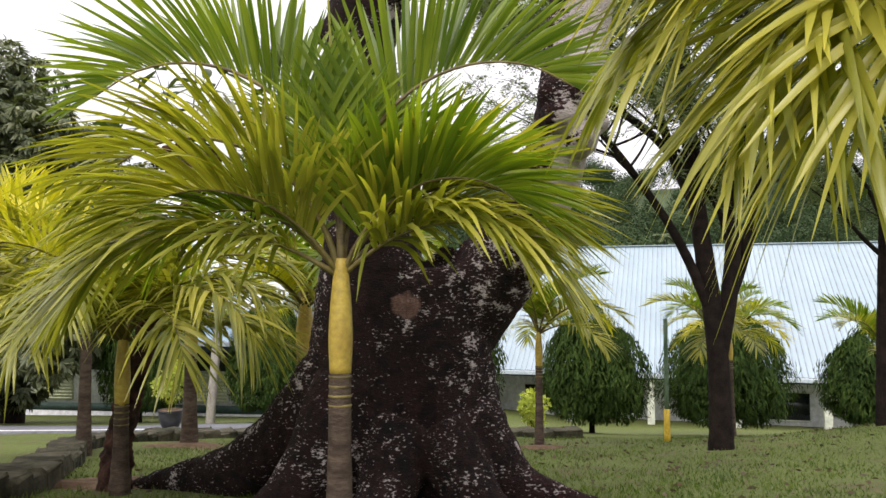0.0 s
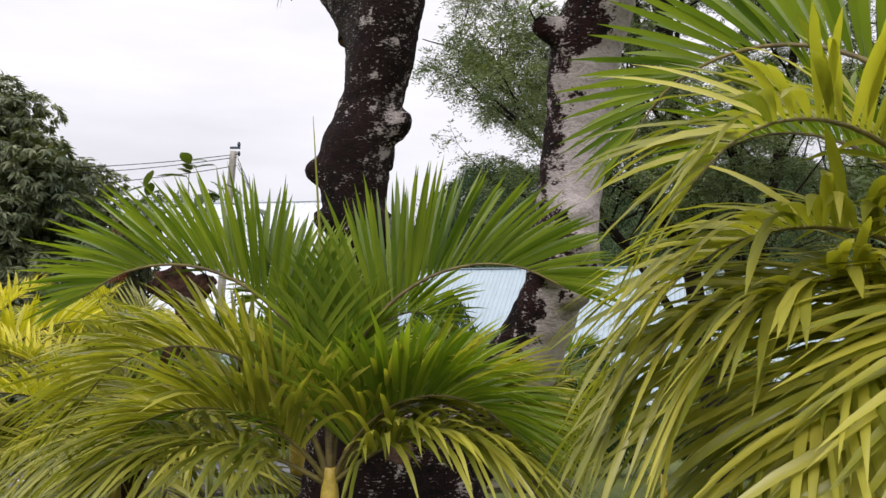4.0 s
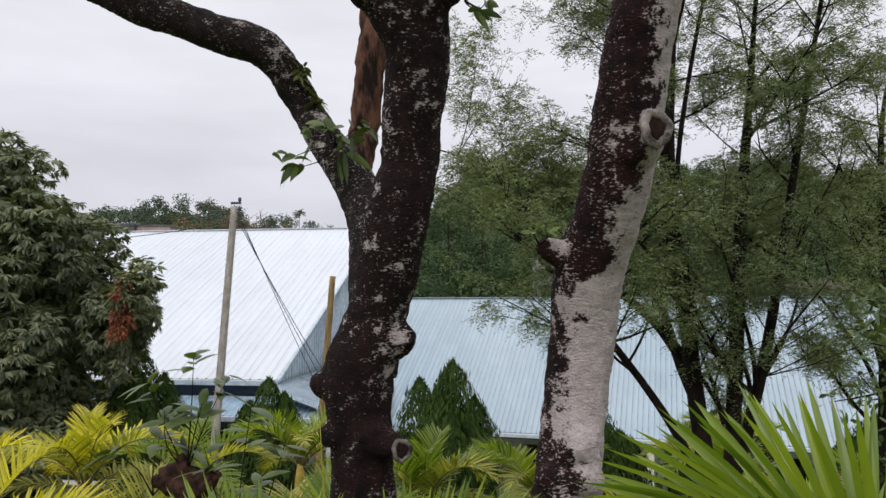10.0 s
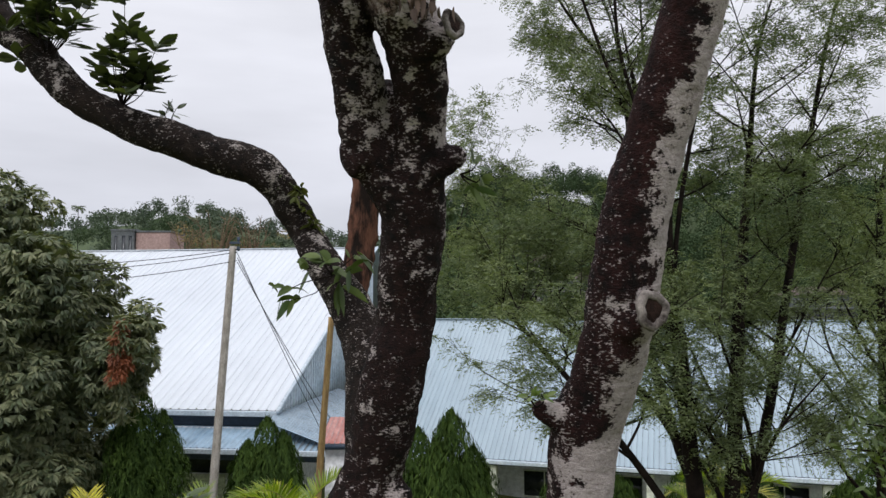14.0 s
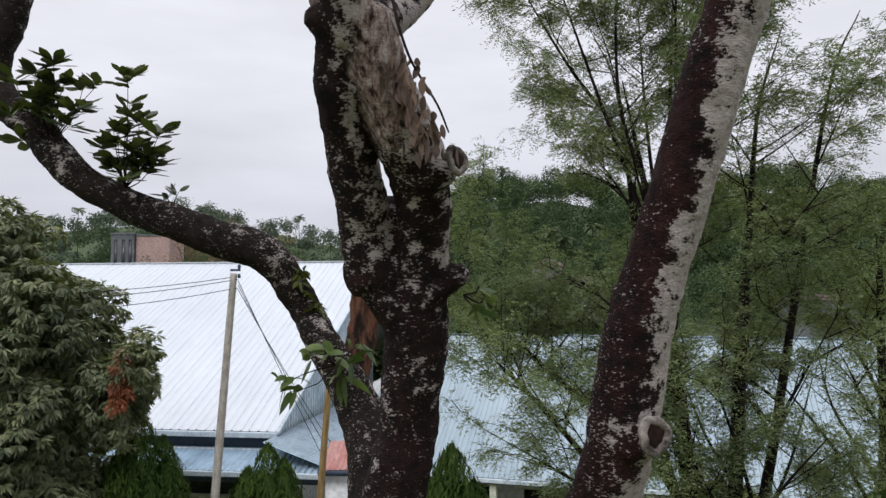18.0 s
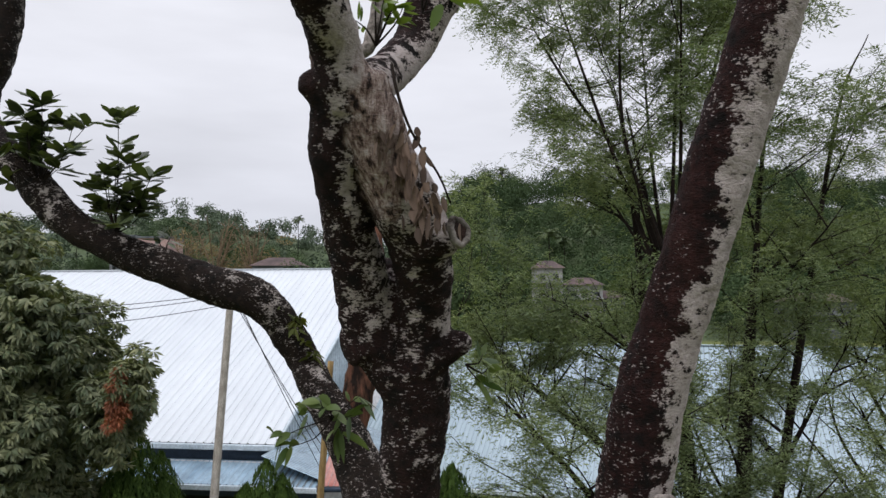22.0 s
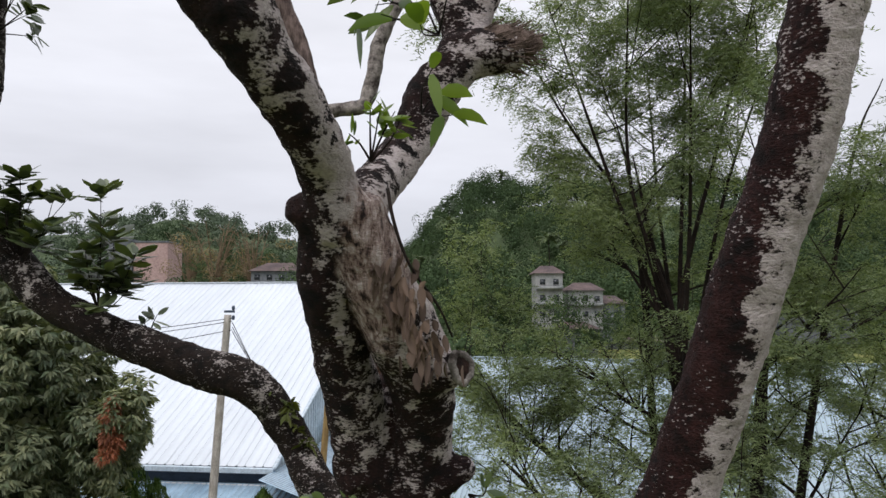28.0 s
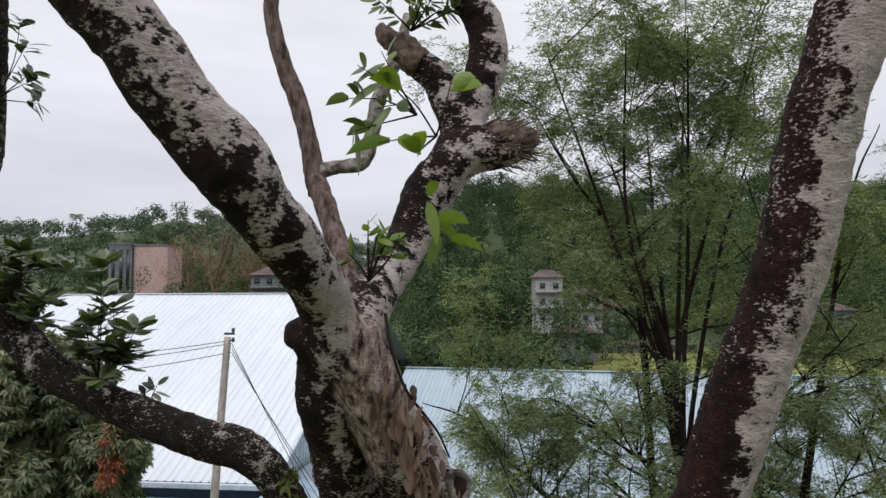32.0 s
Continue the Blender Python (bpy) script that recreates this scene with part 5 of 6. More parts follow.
feathery((4.4, 12.3, zt), [
    (STEM_A, 9, 0.45),
    ([(0.0, 0, 1.5, 0.14), (0.2, 0, 2.6, 0.13), (0.38, 0.1, 4.4, 0.12), (0.55, 0.1, 7, 0.1), (0.75, 0.1, 9.0, 0.055), (1.0, 0.2, 11, 0.03), (1.5, 0.3, 12.5, 0.008)], 14, 0.12),
    (STEM_B, 11, 0.08),
    ([(-0.05, 0, 2.0, 0.09), (-0.7, -0.1, 3.4, 0.07), (-1.7, -0.2, 4.8, 0.055), (-2.8, -0.2, 6.1, 0.04), (-3.5, -0.2, 6.8, 0.02)], 18, 0.4),
    ([(-0.5, 0.02, 6.0, 0.075), (-0.5, 0.5, 7.4, 0.065), (-0.52, 0.9, 9.0, 0.055), (-0.75, 1.1, 10.0, 0.045), (-1.3, 1.1, 11.0, 0.035), (-1.9, 1.1, 11.8, 0.028), (-2.4, 1.1, 12.6, 0.02), (-2.9, 1.1, 13.5, 0.008)], 9, 0.3),
    ([(-0.3, 0.02, 3.8, 0.09), (-0.5, 0.5, 4.7, 0.08), (-0.8, 1.0, 6.5, 0.07), (-0.9, 1.1, 9.0, 0.06), (-1.2, 1.1, 11.6, 0.02), (-1.6, 1.1, 12.6, 0.008)], 9, 0.3),
    ([(-0.34, 0.02, 4.2, 0.08), (-0.9, 0.6, 5.2, 0.07), (-2.1, 1.0, 6.2, 0.06), (-3.0, 1.0, 7.0, 0.04), (-3.9, 1.0, 7.9, 0.02), (-4.7, 1.0, 8.2, 0.008)], 9, 0.35),
] + broom(STEM_A, 8.2, 0.045, 3.0, 7, 6.4, 3, 6, 0.5) + broom(STEM_B, 4.2, 0.04, 2.8, 6, 3.0, 9, 2), 5, "tall feathery-leaved tree with several slim dark stems", 0.82)
feathery((7.6, 13.4, float(ground_z(7.6, 13.4))), [
    (STEM_C, 17, 0.3),
] + broom(STEM_C, 3.8, 0.04, 2.2, 4, 3.0, 12, 2), 8, "feathery-leaved tree with fine drooping sprays", 0.9)

# ---- far woods ----
def woods(name, spots, label, mat, seed, leaf, per, lean=0.5):
    r = np.random.default_rng(seed)
    lots = []
    for x, y, z, w, h in spots:
        b = blob_cluster((x, y, z + h * 0.6), (w * 0.5, w * 0.5, h * 0.4), 7, w * 0.3, r)
        P, D = crown_points(b, per, r, 0.6)
        lots.append(flakes(P, unit(r.normal(size=D.shape) + (0, 0, -0.5)), r.uniform(0.7, 1.3, per) * leaf, r.uniform(0.5, 0.8, per) * leaf, r, 0.25, unit(D + r.normal(0, 0.16, D.shape))))
    ob = new(name, mesh_of(name, *joined(*lots)))
    ob.data.materials.append(mat)
    return tagged(ob, label, "woods", kind="stuff")


r = np.random.default_rng(21)
spots = []
while len(spots) < 640:
    y = r.uniform(200, 450)
    x = r.uniform(-45, y * 0.62)
    if x > (-10 if y < 300 else -42):
        spots.append((x, y, float(ground_z(x, y)), r.uniform(9, 17), r.uniform(11, 21)))
woods("hillside_woods", spots, "dark green wooded hillside beyond the roofs", far_mat, 22, 0.85, 640)
spots = []
while len(spots) < 46:
    y = r.uniform(62, 105)
    x = r.uniform(-10, y * 0.16)
    spots.append((x, y, float(ground_z(x, y)), r.uniform(5, 8), r.uniform(7, 12.5)))
spots += [(21.5, 156, -4.8, 8, 17), (28.5, 157, -4.8, 8, 16), (19, 160, -4.8, 8, 15), (26, 158, -4.8, 8, 14), (34, 160, -4.8, 8, 13), (37, 165, -4.8, 8, 12), (31, 160, -4.8, 5, 8), (47, 170, -4.8, 9, 13), (60, 185, -4.8, 10, 12), (75, 190, -4.8, 10, 12), (100, 178, -4.8, 9, 11)]
woods("field_side_trees", spots, "leafy trees between the roof and the field", far_mat, 23, 0.5, 900)
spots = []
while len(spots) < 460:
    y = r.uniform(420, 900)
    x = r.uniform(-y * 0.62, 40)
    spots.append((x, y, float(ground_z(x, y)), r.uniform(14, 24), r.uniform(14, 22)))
woods("distant_woods", spots, "woods on the far ridge, haze painted into the pale leaf colour", haze_mat, 24, 2.4, 180)
spots = []
while len(spots) < 60:
    y = r.uniform(110, 260)
    x = r.uniform(-y * 0.55, -4)
    spots.append((x, y, float(ground_z(x, y)), r.uniform(8, 14), r.uniform(12, 20) + (y - 110) * 0.05))
woods("village_trees", spots, "green trees behind the hall roof", far_mat, 25, 0.42, 2200)
spots = []
for x, y, w, top in ((-117.5, 300, 15, 50), (-129, 300, 16, 46), (-106, 298, 15, 45), (-95, 296, 15, 42), (-82, 300, 14, 44), (-71, 298, 15, 39), (-60, 296, 15, 36), (-140, 302, 16, 40)):
    g = float(ground_z(x, y))
    spots += [(x, y, g, w, (top - w * 0.22 - g) / 0.95), (x + 4, y - 3, g, w, (top - w * 0.22 - g) / 0.95 - 8)]
woods("crest_trees", spots, "dark round-crowned trees on the rise behind the hall", far_mat, 27, 0.5, 5200)
spots = [(-69 + 5 * k, 205 + 3 * (k % 3), -3.0, 10, 29 + 2.5 * (k % 2)) for k in range(6)]
woods("dry_tree", spots, "half-bare brownish trees behind the hall", bare_twigs, 26, 0.55, 900)


def bare_tree(x, y, top, spread, seed):
    """A trunk that parts into a fan of thin leafless branches."""
    r = np.random.default_rng(seed)
    base = float(ground_z(x, y))
    root = thing("bare_tree", (x, y, base), "leafless brown tree with a fan of thin branches", "tree")
    h = top - base
    part("trunk", tube([(0, 0, -1, 0.7), (0, 0, h * 0.3, 0.5), (0.2, 0, h * 0.45, 0.4)], 8, 2.0), dry_bark, root)
    for k in range(9):
        a = r.uniform(0, 2 * np.pi)
        w = np.array([math.cos(a), math.sin(a), 0]) * spread * r.uniform(0.3, 1.0)
        p0 = np.array([0.1, 0, h * r.uniform(0.36, 0.45)])
        p3 = np.array([w[0], w[1], h * r.uniform(0.85, 1.0)])
        p1, p2 = p0 * 0.65 + p3 * 0.35 - w * 0.12, p0 * 0.3 + p3 * 0.7 - w * 0.06
        lots = [tube([(*p0, 0.28), (*p1, 0.2), (*p2, 0.13), (*p3, 0.04)], 5, 2.0, cap=False)]
        for j in range(16):
            t = r.uniform(0.2, 0.95)
            q = p0 * (1 - t) + p3 * t - w * 0.3 * t * (1 - t)
            e = q + (unit(r.normal(size=3) * (1, 1, 0.5) + (0, 0, 0.9)) + w / spread * 0.5) * r.uniform(1.5, 4.0)
            lots.append(tube([(*q, 0.09), (*((q + e) / 2 + r.normal(0, 0.2, 3)), 0.06), (*e, 0.025)], 3, 2.0, cap=False))
        part("branch", joined(*lots), dry_bark, root)
    return root


for k, (x, y, top, spread) in enumerate([(-58.5, 198, 30.5, 8.5), (-66.0, 202, 27.0, 6.0), (-49.0, 200, 28.0, 6.5)]):
    bare_tree(x, y, top, spread, 260 + k)

# ---- pole ----
def pole(place, height, r0, r1, lean, mat, label, name="utility_pole"):
    root = thing(name, place, label, "utility pole")
    part("shaft", tube([(0, 0, -0.3, r0), (lean * 0.5, 0, height * 0.5, (r0 + r1) / 2), (lean, 0, height, r1)], 14, 0.3, 0.02), mat, root, "", True)
    return root


p1 = pole((-8.0, 26.6, float(ground_z(-8, 26.6))), 8.01 - float(ground_z(-8, 26.6)), 0.16, 0.12, 0.73, pole_mat, "weathered grey concrete utility pole")
p2 = pole((-4.3, 26.0, float(ground_z(-4.3, 26))), 5.54 - float(ground_z(-4.3, 26)), 0.13, 0.1, 0.58, pole_yellow, "leaning weathered timber pole", "timber_pole")
# cables from the pole
def cable(a, b, sag, rad=0.009):
    a, b = np.array(a), np.array(b)
    t = np.linspace(0, 1, 9)[:, None]
    p = a + (b - a) * t
    p[:, 2] -= sag * 4 * t[:, 0] * (1 - t[:, 0])
    return np.column_stack([p, np.full(9, rad)])


cross = part("bracket", box(0.62, 0.98, -0.08, -0.02, 10.75, 10.83, 0.01), dark_blue, p1, "small metal bracket")
for k in range(2):
    part("insulator", tube([(0.93, -0.05, 10.5 + 0.33 * k, 0.03), (0.93, -0.05, 10.56 + 0.33 * k, 0.06), (0.93, -0.05, 10.66 + 0.33 * k, 0.04)], 10, 0.03), dark_blue, p1)
for k, (dz, end, sag) in enumerate([(0.25, (-22.0, 25.0, 7.35), 0.55), (0.35, (-22.0, 25.0, 7.6), 0.5), (-0.05, (-22.0, 25.0, 6.9), 0.6), (0.2, (-4.4, 33.0, -0.9), 0.10), (0.05, (-3.8, 33.0, -1.0), 0.2), (-0.1, (-3.2, 33.0, -1.1), 0.3)]):
    c = new("overhead_cable", mesh_of("overhead_cable", *tube(cable((-7.1, 26.55, 7.55 + dz), end, sag, 0.014), 6, 0.6)))
    c.data.materials.append(cable_mat)
    tagged(c, "thin black overhead cable from the utility pole", "cable", "pole cables")

# kerb of rough stones round the planting bed
r = np.random.default_rng(51)
kerb = thing("kerb", (-6.2, 13.0, float(ground_z(-6.2, 13.0))), "low mossy stone kerb round the planting bed", "kerb", kind="structure")
line = smooth_line([(-3.95, 6.2, 0, 1), (-4.1, 7.6, 0, 1), (-4.75, 9.4, 0, 1), (-5.6, 11.6, 0, 1), (-6.3, 13.6, 0, 1), (-6.2, 15.4, 0, 1), (-5.4, 16.6, 0, 1), (-4.0, 17.4, 0, 1), (-2.0, 17.8, 0, 1), (0.5, 17.6, 0, 1), (3.0, 18.0, 0, 1)], 0.33)[:, :2]
way = unit(np.gradient(line, axis=0))
for k in range(len(line)):
    w, h = r.uniform(0.5, 0.62), r.uniform(0.15, 0.22)
    b = box(-0.2, 0.2, -w / 2, w / 2, -0.15, h, 0.045)
    for vv in b.vertices:
        vv.co += Vector(r.normal(0, 0.014, 3))
    s = part("kerb_stone", b, kerb_mat, kerb)
    x, y = line[k]
    s.location = (x + 6.2, y - 13.0, float(ground_z(x, y)) - float(ground_z(-6.2, 13.0)))
    s.rotation_euler = (0, 0, math.atan2(way[k][1], way[k][0]) + r.normal(0, 0.05))

# bare soil round the palms
def soil_patch(x, y, rad, seed):
    r = np.random.default_rng(seed)
    a = np.arange(24) * 2 * np.pi / 24
    v = [(x, y, float(ground_z(x, y)) + 0.06)]
    for q, dz in ((0.55, 0.05), (1.0, -0.035)):
        for k in range(24):
            rr = rad * q * (1 + 0.18 * math.sin(3 * a[k] + seed) + r.normal(0, 0.05))
            px, py = x + rr * math.cos(a[k]) * 1.3, y + rr * math.sin(a[k])
            v.append((px, py, float(ground_z(px, py)) + dz))
    j = np.arange(24)
    f = np.stack([1 + j, 25 + j, 25 + (j + 1) % 24, 1 + (j + 1) % 24], 1)
    ob = new("soil_patch", mesh_of("soil_patch", *joined((v, f), (np.array(v[:25] + [v[0]]), np.stack([1 + j, 1 + (j + 1) % 24, np.zeros(24, int), np.full(24, 25)], 1))), smooth=True))
    ob.data.materials.append(soil_mat)
    return tagged(ob, "bare brown soil on the lawn round a palm", "soil", kind="structure")


for k, (x, y, rad) in enumerate([(-4.7, 14.2, 0.75), (-3.4, 7.9, 0.6), (9.0, 12.5, 1.1), (1.7, 13.5, 0.4)]):
    soil_patch(x, y, rad, 60 + k)

# grass blades near the camera
r = np.random.default_rng(70)
n = 60000
gy_ = 5.0 + 13.0 * r.uniform(0, 1, n) ** 1.5
gx_ = r.uniform(-1, 1, n) * (gy_ * 0.62 + 0.5)
keep = (gx_ > -5.0 + 0 * gy_) & (np.hypot(gx_ + 0.35, gy_ - 6.9) > 1.05)
gx_, gy_ = gx_[keep], gy_[keep]
clump = np.sin(gx_ * 1.7 + 0.6) * np.sin(gy_ * 1.3 + 1.0) + r.normal(0, 0.5, len(gx_))
gx_, gy_ = gx_[clump > -0.5], gy_[clump > -0.5]
m = len(gx_)
root = np.stack([gx_, gy_, ground_z(gx_, gy_) - 0.01], 1)
gw = unit(np.stack([r.normal(0, 0.5, m), r.normal(0, 0.5, m), np.ones(m)], 1))
grass = new("grass", mesh_of("grass", *flakes(root, gw, r.uniform(0.03, 0.085, m), r.uniform(0.006, 0.014, m), r)))
grass.data.materials.append(grass_mat)
tagged(grass, "short green grass of the worn lawn", "grass", kind="stuff")
n = 900
fx, fy = r.uniform(-4, 9, n), r.uniform(5.2, 15, n)
fallen = new("fallen_leaves", mesh_of("fallen_leaves", *flakes(np.stack([fx, fy, ground_z(fx, fy) + 0.025], 1), unit(np.stack([r.normal(size=n), r.normal(size=n), r.normal(0, 0.15, n)], 1)), r.uniform(0.05, 0.12, n), r.uniform(0.02, 0.05, n), r)))
fallen.data.materials.append(leaf_dead)
tagged(fallen, "scattered dry brown leaves on the lawn", "leaf litter", kind="stuff")


# potted and planted shrubs
def shrub(parent, centre, size, n, mat, seed, leaf=0.09):
    r = np.random.default_rng(seed)
    for k in range(9):
        d = unit(r.normal(size=3) + (0, 0, 1.2))
        end = np.array(centre) + d * np.array(size) * 0.8
        part("branch", tube([(centre[0], centre[1], centre[2] - size[2], 0.018), (*(np.array(centre) * 0.6 + end * 0.4), 0.012), (*end, 0.005)], 5, 0.2), bark_thin, parent)
    P, D = crown_points(blob_cluster(centre, np.array(size) * 0.8, 26, size[0] * 0.33, r), n, r, 0.4)
    part("foliage", flakes(P, unit(D + r.normal(0, 0.6, D.shape)), r.uniform(0.7, 1.3, n) * leaf, r.uniform(0.4, 0.6, n) * leaf, r), mat, parent)


px, py = -7.3, 20.8
pot = thing("plant_pot", (px, py, float(ground_z(px, py))), "black glazed pot on the grass verge", "plant pot")
part("pot_body", tube([(0, 0, 0.0, 0.17), (0, 0, 0.1, 0.22), (0, 0, 0.32, 0.30), (0, 0, 0.48, 0.31), (0, 0, 0.52, 0.34), (0, 0, 0.56, 0.34)], 28, 0.05), pot_mat, pot, "", True)
part("base_slab", box(-0.4, 0.4, -0.32, 0.32, -0.2, 0.02, 0.02), kerb_mat, pot)
part("soil", tube([(0, 0, 0.48, 0.29), (0, 0, 0.565, 0.29)], 24, 0.05), soil_mat, pot)
ps = thing("potted_shrub", (px, py, float(ground_z(px, py)) + 0.56), "pale yellow-green variegated shrub growing in a black pot", "shrub")
shrub(ps, (0, 0, 0.75), (0.6, 0.55, 0.72), 2600, shrub_mat, 81)
gs = thing("garden_shrub", (2.15, 18.6, float(ground_z(2.15, 18.6))), "round pale yellow-green shrub beside a palm", "shrub")
shrub(gs, (0, 0, 0.62), (0.46, 0.46, 0.5), 2200, shrub_mat, 82)
# the green post with a yellow sleeve
gp = thing("marker_post", (4.3, 14.9, float(ground_z(4.3, 14.9))), "slim green post with a yellow painted foot", "post")
part("shaft", tube([(0, 0, 0.5, 0.045), (0, 0, 2.35, 0.04)], 12, 0.4), post_green, gp, "", True)
part("sleeve", tube([(0, 0, -0.1, 0.06), (0, 0, 0.62, 0.06)], 12, 0.2), post_yellow, gp, "yellow painted sleeve", True)


# ---- leafy sprouts on the big tree and the stump ----
def sprout(name, place, ways, size, count, mat, seed, label, stalk=0.35, spread=0.9, category="sprout", hang=0.15, breadth=0.37, upright=0.0):
    """Slim shoots that end in whorls of broad leaves; ways: the shoots' directions and lengths."""
    r = np.random.default_rng(seed)
    root = thing(name, place, label, category)
    for d in ways:
        d = np.array(d, float)
        end = d
        mid = d * 0.5 + r.normal(0, 0.03, 3)
        shoot = part("shoot", tube([(0, 0, 0, 0.009), (*mid, 0.006), (*end, 0.003)], 6, 0.1), bark_thin, root, "", True)
        a = r.uniform(0, 2 * np.pi, count)
        reach = stalk if not upright else min(0.9, stalk / np.linalg.norm(d))
        t = r.uniform(1 - reach, 1.0, count)
        axis = unit(unit(d) * (1 - upright) + np.array([0, 0, upright]))
        s1 = unit(np.cross(axis, (0.3, 0.8, 0.2)))
        s2_ = np.cross(axis, s1)
        rad = np.cos(a)[:, None] * s1 + np.sin(a)[:, None] * s2_
        way = unit(rad * spread + axis * r.uniform(0.1, 0.9, (count, 1)))
        wide = np.cross(way, axis + r.normal(0, 0.2, (count, 3)))
        base = np.stack([np.interp(t, [0, 0.5, 1], [0, mid[c], end[c]]) for c in range(3)], 1)
        v, f = blades(base + way * 0.02, way, wide, size * r.uniform(0.7, 1.15, count), size * breadth * r.uniform(0.8, 1.1, count), np.full(count, hang), 4, 0.18, (0.2, 0.62, 0.95, 0.92, 0.16) if upright else None)
        for q0 in range(count):
            part("leaf", (v[q0 * 15:(q0 + 1) * 15], f[:8]), mat, shoot)
    return root


def some_ways(n, length, tilt, seed, up=1.0):
    r = np.random.default_rng(seed)
    d = unit(np.stack([r.normal(0, tilt, n), r.normal(0, tilt, n), np.full(n, up)], 1))
    return d * r.uniform(0.6, 1.1, (n, 1)) * length


sprout("leafy_shoots", (-1.1, 7.85, 6.38), [(-0.55, -0.1, -0.2), (-0.42, -0.15, -0.26), (-0.3, -0.1, 0.04), (0.0, -0.15, 0.14), (0.22, -0.2, 0.06), (0.3, -0.1, 0.25), (-0.1, -0.2, 0.22), (0.12, -0.2, -0.12)], 0.24, 5, leaf_broad, 101, "broad-leaved shoots growing from the fork of the side limb", 0.4, 0.9, "sprout", 0.4)
sprout("leafy_shoots", (-4.456, 8.4, 8.88), [(0.13, -0.25, 0.92), (0.32, 0.1, 0.72), (0.56, -0.05, 0.68), (0.48, -0.35, 0.34), (0.03, 0.2, 0.72), (-0.04, -0.25, 0.77), (-0.27, 0.1, 0.45), (-0.43, -0.05, 0.74), (-0.3, -0.35, 0.23), (-0.49, 0.2, 0.05), (0.36, -0.25, 0.16), (-0.15, 0.1, 0.57)] + [(0.07 - 0.02 * k + 0.3 * a, 0.05 * (k % 3) - 0.12, 0.5 * c) for k, (a, c) in enumerate([(0.4, 0.5), (0.9, 0.8), (-0.6, 0.7), (-0.2, 1.1), (0.2, 1.4)])], 0.265, 14, leaf_limb, 103, "open tuft of dark glossy leaf whorls on the side limb", 0.12, 1.0, "sprout", 0.12, 0.47, 0.75)
sprout("leafy_shoots", (-3.59, 8.4, 8.34), [(0.1, -0.25, 1.27), (-0.01, 0.1, 1.01), (0.15, -0.05, 0.8), (0.52, -0.35, 0.59), (0.2, 0.2, 0.52), (0.18, -0.25, 0.44), (-0.05, 0.1, 0.35), (0.36, -0.05, 0.27), (0.17, -0.35, 0.05), (-0.37, 0.2, 0.55), (-0.05, -0.25, 0.67), (-0.14, 0.1, 0.29), (0.22, -0.05, 0.33)] + [(0.07 - 0.02 * k + 0.3 * a, 0.05 * (k % 3) - 0.12, 0.5 * c) for k, (a, c) in enumerate([(0.4, 0.5), (0.9, 0.8), (-0.6, 0.7), (-0.2, 1.1), (0.2, 1.4)])], 0.265, 14, leaf_limb, 117, "upright shoots with whorls of dark leaves on the side limb", 0.12, 1.0, "sprout", 0.12, 0.47, 0.75)
sprout("leafy_shoots", (-3.05, 8.45, 8.15), [(0.08, -0.05, 0.16), (-0.06, -0.05, 0.12)], 0.2, 6, leaf_limb, 107, "small leafy shoot on the side limb", 0.5)
sprout("leafy_shoots", (-5.05, 8.85, 11.5), [(0.45, -0.1, 0.3), (0.4, -0.1, 0.65), (0.5, 0, -0.05), (0.5, -0.2, 0.15), (0.3, -0.1, 0.9)], 0.24, 9, leaf_limb, 108, "hanging leafy twigs on the high limb", 0.2, 0.9, "sprout", 0.3, 0.46, 0.4)
sprout("leafy_shoots", (-0.42, 5.0, 9.3), some_ways(6, 0.35, 0.6, 109), 0.14, 7, leaf_fresh, 110, "fresh green shoots in the upper fork", 0.5)
sprout("leafy_shoots", (-0.12, 5.6, 9.75), [(0.13, -0.9, -0.1), (0.08, -0.95, 0.02), (0.2, -0.85, -0.22)], 0.24, 2, leaf_fresh, 111, "bright green young leaves on the upper limb", 0.35, 0.8, "sprout", 0.5)
sprout("leafy_shoots", (0.0, 5.85, 10.4), [(-0.1, -1.3, -0.4), (-0.33, -1.2, -0.3), (-0.2, -1.25, 0.0), (0.1, -1.0, 0.12)], 0.27, 2, leaf_fresh, 112, "bright leafy vine shoots on the broken limb", 0.25, 0.8, "sprout", 0.45)
sprout("leafy_shoots", (-0.15, 6.0, 10.6), [(-0.45, -0.4, -0.22), (-0.5, -0.3, 0.05), (-0.42, -0.35, 0.28), (-0.25, -0.3, 0.4), (-0.3, -0.35, -0.05)], 0.25, 4, leaf_broad, 118, "hanging vine shoots with broad leaves on the broken limb", 0.4, 0.9, "sprout", 0.4)
sprout("leafy_shoots", (-0.2, 6.25, 11.35), some_ways(7, 0.45, 0.7, 113), 0.13, 13, leaf_broad, 114, "small-leaved tuft above the broken limb", 0.7)
sprout("leafy_shoots", (0.2, 5.72, 7.1), [(0.12, -0.1, 0.08), (0.1, -0.12, -0.12), (0.16, -0.05, -0.02)], 0.16, 5, leaf_broad, 115, "small leafy shoot below a knot")
sprout("leafy_shoots", (0.83, 6.25, 5.22), [(-0.06, -0.08, 0.1), (0.04, -0.08, 0.12)], 0.12, 6, leaf_fresh, 116, "tiny fresh shoot on a knot of the leaning stem")
